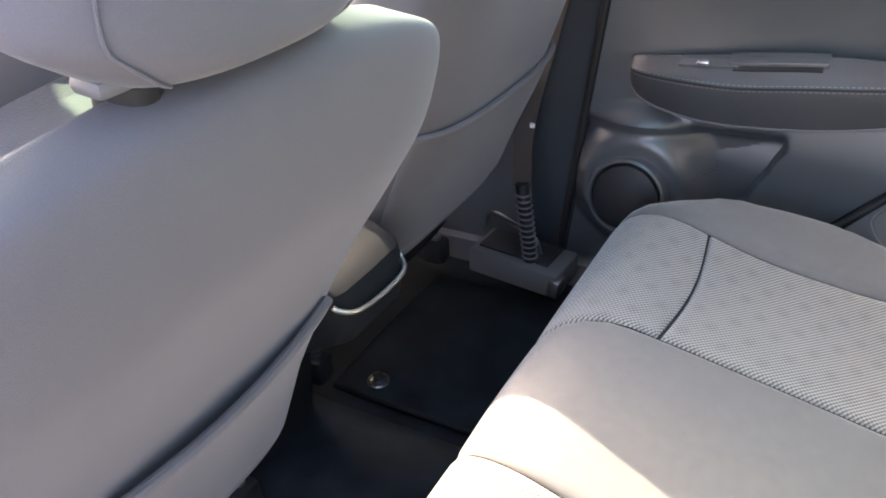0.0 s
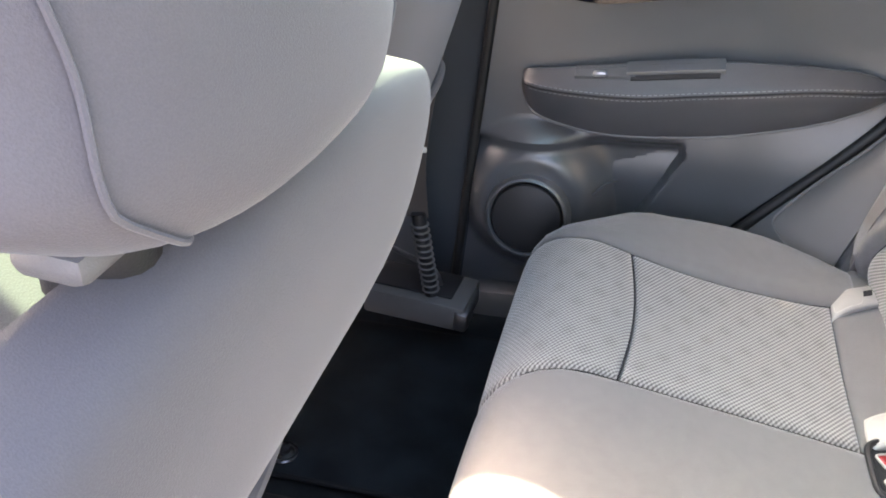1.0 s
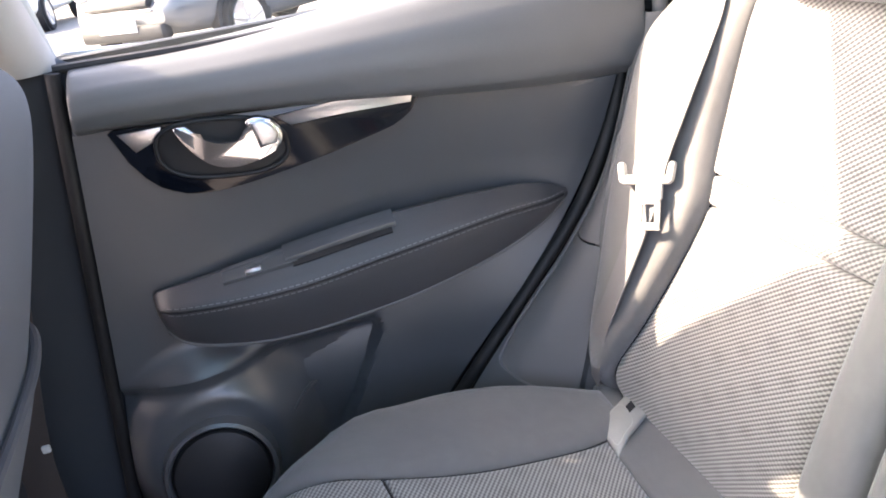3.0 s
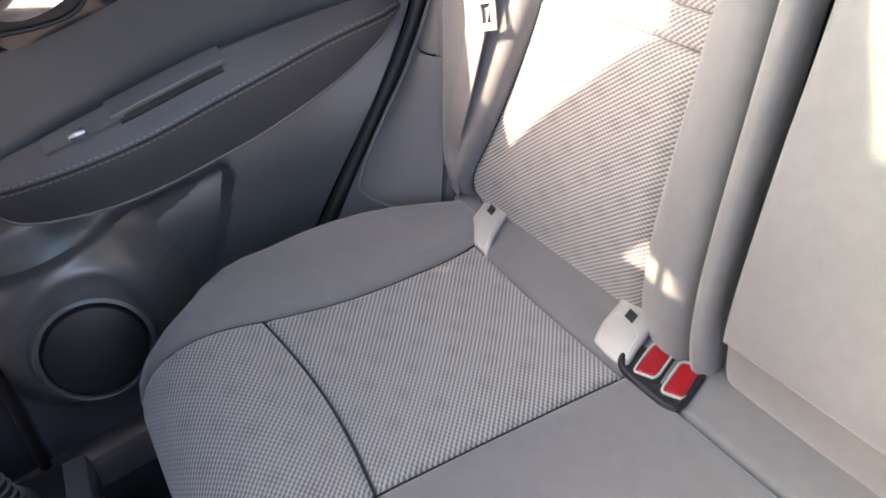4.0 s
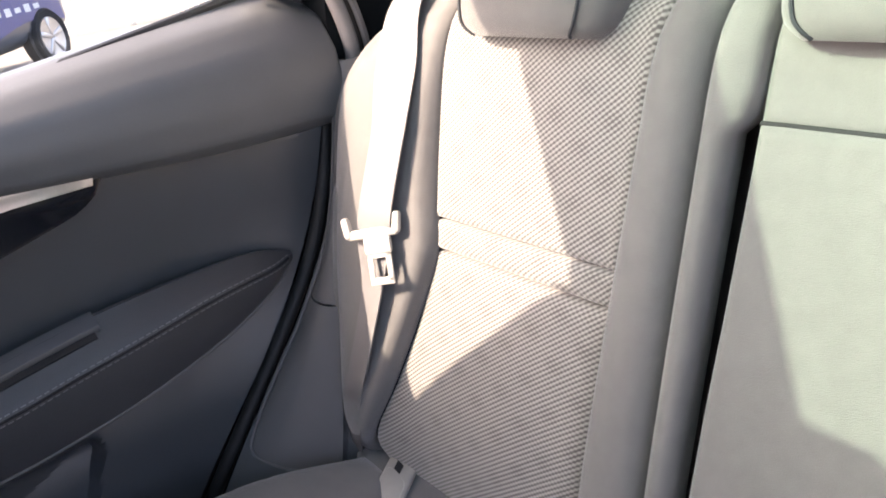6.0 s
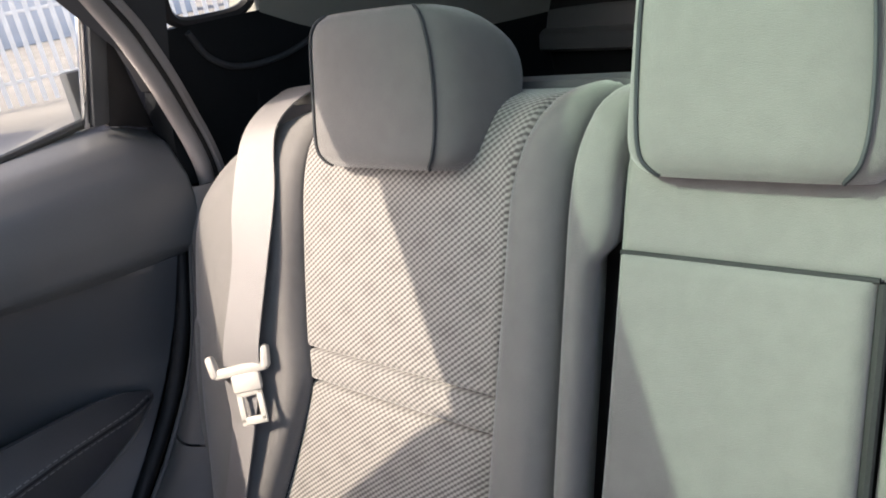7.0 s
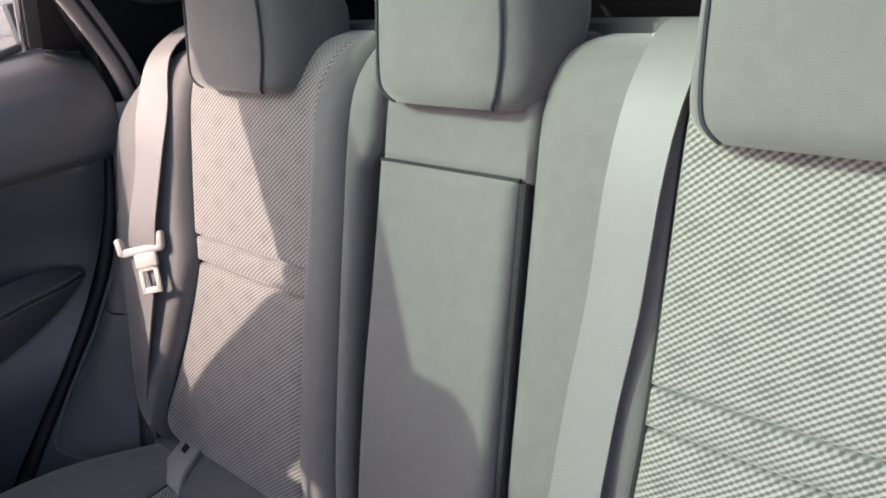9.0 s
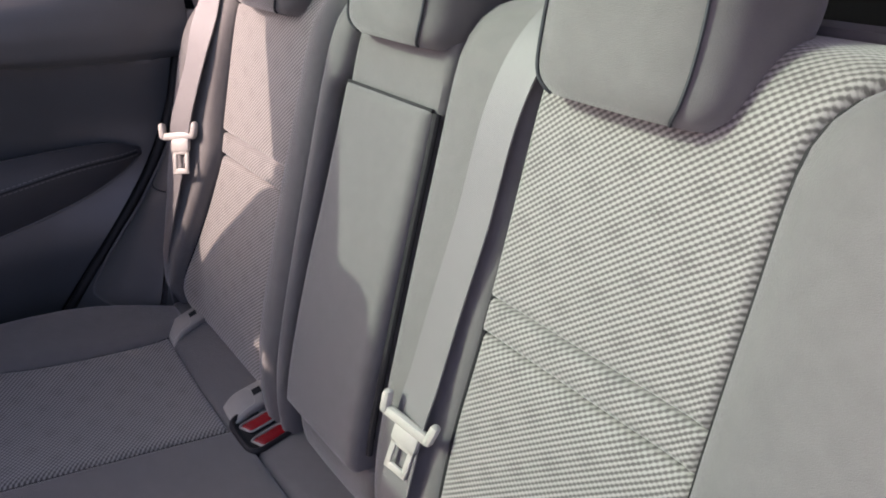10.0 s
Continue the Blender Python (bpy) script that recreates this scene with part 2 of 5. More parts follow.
def tube(points, radius, n=8, per=6, bm=None, flat=1.0):
    """A round cord along a smooth line; radius may be a function of the place along it, 0 to 1."""
    bm = bm or bmesh.new()
    line = smooth_line(points, per) if per > 1 else [Vector(p) for p in points]
    rings = []
    side = None
    for i, p in enumerate(line):
        way = (line[min(i + 1, len(line) - 1)] - line[max(i - 1, 0)]).normalized()
        if side is None:
            side = way.orthogonal().normalized()
        side = (side - way * side.dot(way)).normalized()
        up = way.cross(side)
        r = radius(i / (len(line) - 1)) if callable(radius) else radius
        rings.append([bm.verts.new(p + (side * math.cos(2 * math.pi * k / n) + up * flat * math.sin(2 * math.pi * k / n)) * r) for k in range(n)])
    for a, b in zip(rings, rings[1:]):
        for k in range(n):
            bm.faces.new((a[k], a[(k + 1) % n], b[(k + 1) % n], b[k]))
    bm.faces.new(rings[0][::-1])
    bm.faces.new(rings[-1])
    return bm


def ribbon(rows, thick=0.0016, per=8):
    """Webbing through rows of (left edge, right edge)."""
    bm = bmesh.new()
    uvl = bm.loops.layers.uv.new("cloth")
    left, right = smooth_line([r[0] for r in rows], per), smooth_line([r[1] for r in rows], per)
    us, rings, run = {}, [], 0.0
    for i, (a, b) in enumerate(zip(left, right)):
        if i:
            run += (a + b - left[i - 1] - right[i - 1]).length / 2
        way = (left[min(i + 1, len(left) - 1)] - left[max(i - 1, 0)]).normalized()
        nrm = (b - a).cross(way).normalized() * thick
        ring = []
        for w, s in ((0, 1), (0.5, 1.0), (1, 1), (1, -1), (0.5, -1), (0, -1)):
            v = bm.verts.new(a.lerp(b, w) + nrm * s * 0.5)
            us[v] = (w * (b - a).length, run)
            ring.append(v)
        rings.append(ring)
    for a, b in zip(rings, rings[1:]):
        for k in range(6):
            bm.faces.new((a[k], a[(k + 1) % 6], b[(k + 1) % 6], b[k]))
    bm.faces.new(rings[0][::-1])
    bm.faces.new(rings[-1])
    for fc in bm.faces:
        for lp in fc.loops:
            lp[uvl].uv = us[lp.vert]
    return bm


def block(center, size, turn=(0, 0, 0), bevel=0.004, seg=2, bm=None):
    """A box with rounded edges."""
    own = bmesh.new()
    bmesh.ops.create_cube(own, size=1)
    bmesh.ops.scale(own, vec=size, verts=own.verts)
    if bevel:
        bmesh.ops.bevel(own, geom=own.edges[:], offset=min(bevel, min(size) * 0.45), segments=seg, affect="EDGES", profile=0.5)
    m = pose(*center, *turn)
    bmesh.ops.transform(own, matrix=m, verts=own.verts)
    if bm is None:
        return own
    me = bpy.data.meshes.new("joined")
    own.to_mesh(me)
    own.free()
    bm.from_mesh(me)
    bpy.data.meshes.remove(me)
    return bm


def plate(outline, lift, depth, bevel=0.003, seg=2):
    """A plate with a shaped outline: lift(a, b) gives the place of an outline point; depth is the way to its back."""
    bm = bmesh.new()
    top = [bm.verts.new(lift(a, b)) for a, b in outline]
    bot = [bm.verts.new(v.co + Vector(depth)) for v in top]
    face = bm.faces.new(top)
    bm.faces.new(bot[::-1])
    k = len(top)
    for i in range(k):
        bm.faces.new((top[i], bot[i], bot[(i + 1) % k], top[(i + 1) % k]))
    if bevel:
        bmesh.ops.bevel(bm, geom=list(face.edges), offset=bevel, segments=seg, affect="EDGES", profile=0.5)
    return bm


def turned(profile, m, n=40):
    """A turned body: profile of (radius, height), about the z axis of m."""
    bm = bmesh.new()
    rings = [[bm.verts.new(m @ Vector((r * math.cos(2 * math.pi * k / n), r * math.sin(2 * math.pi * k / n), z))) for k in range(n)] for r, z in profile]
    for a, b in zip(rings, rings[1:]):
        for k in range(n):
            bm.faces.new((a[k], a[(k + 1) % n], b[(k + 1) % n], b[k]))
    bm.faces.new(rings[0][::-1])
    bm.faces.new(rings[-1])
    return bm


def field(x_of, y_rear, y_front, z0, z1, ny=40, nz=40, back=0.03):
    """A panel that faces the cabin: x_of(y, z) between the edges y_rear(z) and y_front(z)."""
    bm = bmesh.new()
    rows = []
    for j in range(nz + 1):
        z = z0 + (z1 - z0) * j / nz
        rows.append([(y_rear(z) + (y_front(z) - y_rear(z)) * i / ny, z) for i in range(ny + 1)])
    f = [[bm.verts.new((x_of(y, z), y, z)) for y, z in row] for row in rows]
    g = [[bm.verts.new((max(x_of(y, z), x_of(y, z)) + back, y, z)) for y, z in (row[0], row[-1])] for row in rows]
    for j in range(nz):
        for i in range(ny):
            bm.faces.new((f[j][i], f[j][i + 1], f[j + 1][i + 1], f[j + 1][i]))
        bm.faces.new((f[j][0], f[j + 1][0], g[j + 1][0], g[j][0]))
        bm.faces.new((f[j][ny], g[j][1], g[j + 1][1], f[j + 1][ny]))
        bm.faces.new((g[j][0], g[j + 1][0], g[j + 1][1], g[j][1]))
    bm.faces.new(f[0] + [g[0][1], g[0][0]])
    bm.faces.new(f[nz][::-1] + [g[nz][0], g[nz][1]])
    return bm


# ---------------------------------------------------------------- the cabin's shell
FLOOR_Z = 0.05
ROOF_Z = 1.235
GROUND_Z = -0.36
GLASS_X0, GLASS_X1, GLASS_Y0, GLASS_Y1 = -0.36, 0.332, -0.05, 1.03


def make_shell():
    structure("floor", block((0, 0.55, FLOOR_Z - 0.03), (1.50, 2.6, 0.06), bevel=0.0), CARPET, "black carpeted car floor", "car floor", False)
    # low tunnel along the middle of the floor
    rings = [[(x, y, FLOOR_Z - 0.02 + z) for x, z in ((-0.16, 0), (-0.12, 0.045), (-0.06, 0.07), (0.06, 0.07), (0.12, 0.045), (0.16, 0))] for y in (0.44, 0.8, 1.2, 1.8)]
    structure("floor_tunnel", loft(rings), CARPET, "low carpeted tunnel along the floor's middle", "car floor")
    # roof lining, curved down to both sides and ends, with an opening for the glass panel
    def roof_at(x, y):
        return ROOF_Z - 0.030 * (x / 0.52) ** 4 - 0.05 * max(0, (y - 1.05) / 0.15) ** 2 - 0.12 * max(0, (-y - 0.3) / 0.65) ** 2

    bm = bmesh.new()
    xs = [-0.50, -0.48, -0.45, -0.40, GLASS_X0, -0.27, -0.15, 0.0, 0.15, 0.27, GLASS_X1, 0.395, 0.45, 0.48, 0.50]
    ys = [-0.95, -0.7, -0.5, -0.3, GLASS_Y0, 0.1, 0.3, 0.5, 0.65, 0.84, GLASS_Y1, 1.06, 1.1, 1.16]
    grid = [[(bm.verts.new((x, y, roof_at(x, y))), bm.verts.new((x, y, roof_at(x, y) + 0.020))) for y in ys] for x in xs]
    corner = lambda i, j: ys[j] >= 0.84 and not -0.27 <= xs[i] < 0.27
    hole = lambda i, j: GLASS_X0 <= xs[i] < GLASS_X1 and GLASS_Y0 <= ys[j] < GLASS_Y1 and not corner(i, j)
    for i in range(len(xs) - 1):
        for j in range(len(ys) - 1):
            if not hole(i, j):
                for k in (0, 1):
                    bm.faces.new((grid[i][j][k], grid[i + 1][j][k], grid[i + 1][j + 1][k], grid[i][j + 1][k]))
            # rim of the opening
            if i and hole(i, j) != hole(i - 1, j):
                bm.faces.new((grid[i][j][0], grid[i][j + 1][0], grid[i][j + 1][1], grid[i][j][1]))
            if j and hole(i, j) != hole(i, j - 1):
                bm.faces.new((grid[i][j][0], grid[i + 1][j][0], grid[i + 1][j][1], grid[i][j][1]))
    structure("ceiling", bm, LINING, "pale cloth roof lining of the car", "roof lining")
    win = thing("window_3", (0, 0.5, ROOF_Z + 0.05), "large green-tinted glass panel in the roof", "roof window", "", "structure")
    pane = part("pane", block(((GLASS_X0 + GLASS_X1) / 2, (GLASS_Y0 + GLASS_Y1) / 2, ROOF_Z + 0.026), (GLASS_X1 - GLASS_X0 + 0.08, GLASS_Y1 - GLASS_Y0 + 0.06, 0.006), bevel=0), ROOF_GLASS, win, "green-tinted roof glass", False)

    # unseen wall added beside the car, low and grey to shape near-side light
    structure("unseen_wall_near", block((-6.0, 0.3, 0.24), (0.20, 16.0, 1.2), bevel=0.01), CONCRETE, "unseen low grey wall added to shape the near-side light", "wall")


make_shell()


def door_front(z):
    return 0.611 + (0.853 - z) * 0.145


door_rear = table((0.10, 0.33), (0.20, 0.29), (0.284, 0.228), (0.40, 0.125), (0.523, 0.017), (0.628, -0.045), (0.73, -0.075), (0.80, -0.095), (0.90, -0.125))


def door_mid(y, z):
    """The cabin side of the far rear door."""
    x = 0.690
    # hollow between the upper pad and the armrest
    x += 0.030 * step(0.80, 0.60, z) * step(0.70, 0.25, y) * (1 - 0.6 * step(0.56, 0.40, z))
    # tucked behind the upper pad
    pad_low = 0.722 + 0.066 * step(-0.12, 0.62, y)
    x += 0.045 * step(pad_low + 0.002, pad_low + 0.014, z)
    # swells in to the rear edge
    x -= 0.028 * step(0.16, -0.08, y - (0.60 - z) * 0.25)
    # hollow of the door bin, with a crisp rear edge
    edge = 0.314 + max(0, 0.42 - z) * 0.52
    x += 0.030 * step(edge - 0.005, edge + 0.007, y) * step(0.452, 0.424, z)
    # dome round the loudspeaker
    d = math.hypot((y - 0.568) / 1.0, (z - 0.318) / 1.08)
    x -= 0.062 * step(0.160, 0.085, d)
    return x


def make_far_door():
    door = thing("door_1", (0.70, 0.30, 0.12), "closed dark grey rear door of the car's far side", "car door", "", "structure")
    part("door_panel", field(door_mid, door_rear, door_front, 0.10, 0.806, 96, 110), SOFT, door)

    part("outer_skin", block((0.752, 0.26, 0.48), (0.02, 0.90, 0.78), bevel=0.006), DARK, door)
    part("outer_moulding", tube([(0.766, 0.64, 0.873), (0.766, 0.50, 0.862), (0.766, 0.31, 0.844), (0.766, 0.05, 0.825)], 0.005, 8, 5), SATIN, door, "bright moulding under the window")

    # padded upper ledge under the window
    def ledge(s, t):
        y = -0.11 + (door_front(0.82) + 0.11) * s
        z_low = 0.722 + 0.066 * step(-0.12, 0.62, y)
        sec = ((0.688, 0.0), (0.672, 0.012), (0.664, 0.04), (0.668, 0.075), (0.690, 0.105), (0.72, 0.118), (0.76, 0.118))
        k = min(int(t * 6), 5)
        w = t * 6 - k
        a, b = sec[k], sec[k + 1]
        rise = 1.0 + 1.33 * step(0.56, -0.10, y)
        return (a[0] + (b[0] - a[0]) * w - 0.01 * step(0.5, -0.1, y), y - 0.10 * (a[1] + (b[1] - a[1]) * w) * step(0.3, 0.6, y), z_low + (a[1] + (b[1] - a[1]) * w) * 0.62 * rise - 0.03 * step(-0.05, -0.12, y) * t)

    part("door_top_pad", pad(ledge, 0.002, 0.006, 40, 30, 0.02, flip=True), PAD_SKIN, door, "padded upper ledge under the window")

    # armrest: sloping padded top, stitched edge, face falling back to a lip
    top = table((0.01, 0.572), (0.05, 0.590), (0.10, 0.598), (0.26, 0.602), (0.42, 0.589), (0.50, 0.581), (0.55, 0.577), (0.585, 0.573), (0.592, 0.568))
    edge = table((0.01, 0.568), (0.08, 0.573), (0.14, 0.573), (0.22, 0.566), (0.305, 0.558), (0.403, 0.548), (0.50, 0.549), (0.592, 0.556))
    low = table((0.01, 0.562), (0.06, 0.538), (0.135, 0.512), (0.25, 0.488), (0.333, 0.479), (0.40, 0.475), (0.463, 0.477), (0.53, 0.490), (0.570, 0.506), (0.585, 0.522), (0.592, 0.540))
    out = table((0.01, 0.006), (0.06, 0.034), (0.20, 0.048), (0.45, 0.048), (0.55, 0.043), (0.575, 0.036), (0.588, 0.024), (0.592, 0.014))

    def arm_section(y):
        a, e, b, o = top(y), edge(y), low(y), out(y)
        sec = [(0.696, a - 0.004), (0.690, a), (0.690 - 0.25 * o, a + 0.0015), (0.690 - 0.55 * o, e + 0.62 * (a - e)), (0.690 - 0.80 * o, e + 0.34 * (a - e)), (0.690 - 0.95 * o, e + 0.12 * (a - e) + 0.001), (0.690 - 0.985 * o, e), (0.690 - 0.985 * o, e - 0.10 * (e - b)), (0.690 - 0.94 * o, e - 0.3 * (e - b)), (0.690 - 0.84 * o, e - 0.6 * (e - b)), (0.690 - 0.72 * o, e - 0.88 * (e - b)), (0.690 - 0.66 * o, b + 0.001), (0.690 - 0.55 * o, b - 0.001), (0.696, b + 0.004)]
        return [(x, y, z) for x, z in sec]

    rings = [arm_section(0.010 + 0.582 * (0.5 - 0.5 * math.cos(math.pi * i / 44))) for i in range(45)]
    rest = part("armrest", loft(rings), LEATHERETTE, door, "padded dark armrest with grey stitching")
    rows = [0.02 + 0.565 * i / 40 for i in range(41)]
    part("armrest_seam", tube([(0.690 - 0.987 * out(y), y, edge(y)) for y in rows], 0.0018, 6, 2), SEAM, rest)
    for dz, k in ((0.006, 0.945), (-0.006, 0.988)):
        line = smooth_line([(0.690 - k * out(y) - 0.0008, y, edge(y) + dz * (0.7 if dz < 0 else 0.8)) for y in rows], 5)
        bm = bmesh.new()
        for k2 in range(0, len(line) - 3, 3):
            tube([line[k2], line[k2 + 1], line[k2 + 2]], 0.0007, 5, 1, bm)
        part("armrest_stitching", bm, STITCH_DARK, rest, "grey stitched line")
    # lip in a paler plastic, so its highlight is partly in the colour
    part("lower_lip_highlight", tube([(0.690 - 0.64 * out(y), y, low(y)) for y in rows], 0.0026, 8, 2), QUARTER, rest)

    # switch plate and pull cup set into the sloping top
    def on_arm(y, k, up=0.0):
        a, e, o = top(y), edge(y), out(y)
        return Vector((0.690 - k * o - 0.5 * up, y, e + (a - e) * min(1, (1.02 - k) * 1.28) + 0.85 * up))

    part("switch_plate", loft([[on_arm(y, k, u) for k, u in ((0.12, 0.004), (0.52, 0.004), (0.56, 0.001), (0.56, -0.006), (0.08, -0.006), (0.08, 0.001))] for y in (0.405, 0.42, 0.45, 0.48, 0.503)]), HARD, rest, "dark grey switch plate")
    part("pull_cup", loft([[on_arm(y, k, u) for k, u in ((0.02, 0.007), (0.44, 0.006), (0.50, 0.002), (0.50, -0.006), (-0.02, -0.006), (-0.02, 0.004))] for y in (0.268, 0.275, 0.30, 0.34, 0.38, 0.412, 0.420)]), SOFT, rest, "grey pull cup")
    part("pull_cup_slot", loft([[on_arm(y, k, u) for k, u in ((0.50, 0.0035), (0.60, 0.003), (0.60, -0.004), (0.50, -0.004))] for y in (0.275, 0.30, 0.34, 0.38, 0.412)]), SEAM, rest)
    part("window_switch", block(on_arm(0.462, 0.46, 0.005), (0.011, 0.022, 0.007), (-4, -30, 0), 0.003), SATIN, rest, "small silver window switch")

    # gloss black handle bezel with its bright upper strip
    def on_door(y, z):
        return Vector((0.684 - 0.006 * step(0.55, 0.2, y), y, z))

    low_edge = table((0.205, 0.752), (0.224, 0.729), (0.281, 0.713), (0.374, 0.696), (0.461, 0.687), (0.514, 0.692), (0.547, 0.710), (0.568, 0.742), (0.583, 0.782))
    outline = [(0.205 + 0.378 * i / 28, low_edge(0.205 + 0.378 * i / 28)) for i in range(29)]
    outline += [(0.575, 0.786), (0.45, 0.777), (0.33, 0.768), (0.21, 0.758)]
    bez = part("handle_bezel", plate(outline, on_door, (0.014, 0, 0), 0.003), PIANO, door, "gloss black handle bezel")
    strip = [(0.218, 0.746), (0.30, 0.750), (0.372, 0.749), (0.392, 0.764), (0.31, 0.767), (0.214, 0.759)]
    part("bright_strip", plate(strip, lambda y, z: on_door(y, z) - Vector((0.003, 0, 0)), (0.004, 0, 0), 0.001), SATIN, bez, "bright silver strip")
    strip = [(0.527, 0.766), (0.557, 0.755), (0.572, 0.780), (0.522, 0.779)]
    part("bright_strip", plate(strip, lambda y, z: on_door(y, z) - Vector((0.003, 0, 0)), (0.004, 0, 0), 0.001), SATIN, bez, "bright silver strip")
    ring = [(0.6805, y, z) for y, z in squircle(0.458, 0.740, 0.076, 0.036, 2.6, 40)]
    ring = [(x, y, z - 0.010 * (y - 0.458) / 0.076 * -1) for x, y, z in ring]
    part("handle_cup", plate([(y, z) for _, y, z in ring], lambda y, z: on_door(y, z) - Vector((0.0025, 0, 0)), (0.010, 0, 0), 0.002), DARK, bez)
    part("handle_ring", tube([(0.677, y, z) for _, y, z in ring] + [(0.677, ring[0][1], ring[0][2])], 0.003, 8, 2), DARK, bez)
    # flat curved lever that widens into its pivot block
    blade = [(0.510, 0.777), (0.494, 0.777), (0.482, 0.762), (0.466, 0.752), (0.446, 0.749), (0.428, 0.753), (0.426, 0.770), (0.408, 0.772), (0.393, 0.763), (0.386, 0.749), (0.389, 0.735), (0.405, 0.726), (0.430, 0.720), (0.455, 0.720), (0.476, 0.727), (0.492, 0.742), (0.503, 0.760)]
    blade = [(p.x, p.y) for p in smooth_line([(y, z, 0) for y, z in blade + blade[:1]], 3)[:-1]]
    lever = part("door_handle", plate(blade, lambda y, z: Vector((0.668 - 0.014 * step(0.515, 0.45, y) - 0.02 * max(0, 0.75 - z), y, z)), (0.012, 0, 0), 0.0045, 3), CHROME, bez, "chrome inside door handle")
    part("handle_pivot", plate([(0.421, 0.768), (0.407, 0.769), (0.396, 0.761), (0.391, 0.749), (0.395, 0.738), (0.416, 0.735)], lambda y, z: Vector((0.650, y, z)), (0.008, 0, 0), 0.004, 3), SATIN, lever, "satin pivot block")
    # loudspeaker
    m = pose(0.634, 0.572, 0.312, 0, -80, 0)
    spk = part("loudspeaker_cover", turned([(0.004, 0.010), (0.045, 0.009), (0.062, 0.005), (0.067, -0.003), (0.067, -0.03), (0.004, -0.03)], m, 48), DARK, door, "round black loudspeaker cover")
    part("loudspeaker_ring", turned([(0.067, -0.02), (0.067, 0.002), (0.070, 0.006), (0.075, 0.003), (0.080, -0.02)], m, 48), SOFT, spk)
    rim = [(door_mid(0.46 - 0.008 * i, 0.352) - 0.002, 0.46 - 0.008 * i, 0.346 + 0.012 * math.sin(i * 0.35)) for i in range(9)]
    part("bin_rim", tube(rim, 0.003, 8, 3), HARD, door)
    # rubber seal down the rear and front edges
    part("door_seal", tube([(0.688, door_rear(z) - 0.012, z) for z in (0.16, 0.25, 0.35, 0.45, 0.55, 0.65, 0.75, 0.85, 0.92)], 0.010, 10, 4), RUBBER, door)
    part("door_seal", tube([(0.700, door_front(z) + 0.010, z) for z in (0.12, 0.3, 0.5, 0.7, 0.86)], 0.009, 10, 4), RUBBER, door)
    # window: rear divider, corner blank, frame and pane
    way = [(0.700, -0.152, 0.740), (0.668, -0.140, 0.805), (0.657, -0.129, 0.848), (0.648, -0.115, 0.884), (0.627, -0.092, 0.926), (0.609, -0.068, 0.967), (0.591, -0.040, 1.009), (0.556, 0.03, 1.090), (0.532, 0.16, 1.165), (0.518, 0.30, 1.196), (0.518, 0.66, 1.196)]
    win = part("window_frame", tube(way, 0.011, 10, 5), FRAME_TRIM, door, "pale grey window frame")
    part("frame_seal", tube([(x - 0.007, y - 0.010, z - 0.002) for x, y, z in way[:8]], 0.0035, 8, 5), RUBBER, win)
    part("frame_lining", tube([(x + 0.001, y - 0.020, z - 0.003) for x, y, z in way[:8]], 0.009, 8, 5), FRAME_TRIM, win, "pale grey inner frame strip")
    part("divider", block((0.655, -0.043, 0.963), (0.012, 0.020, 0.150), (0, -31, 0), 0.003), HARD, win)
    part("divider_trim", block((0.660, -0.029, 0.963), (0.008, 0.007, 0.150), (0, -31, 0), 0.002), CHROME, win, "thin bright window trim")
    corner = [(-0.052, 0.893), (-0.052, 1.000), (-0.074, 0.958), (-0.112, 0.875)]
    part("corner_blank", plate(corner, lambda y, z: Vector((0.694 - (z - 0.89) * 0.58, y, z)), (0.010, 0, 0), 0.002), DARK, win, "black corner blank")
    part("sill_strip", tube([(0.712, 0.62, 0.862), (0.712, 0.35, 0.858), (0.712, 0.10, 0.884), (0.712, -0.04, 0.903)], 0.006, 8, 5), RUBBER, win)
    bm = plate([(-0.03, 0.88), (0.61, 0.84), (0.645, 1.19), (0.17, 1.165), (0.05, 1.10), (-0.03, 1.02)], lambda y, z: Vector((0.722 - (z - 0.86) * 0.58, y, z)), (0.004, 0, 0), 0)
    pane = part("pane", bm, GLASS, win, "clear window glass", False)
    pane.visible_shadow = False
    return door


make_far_door()


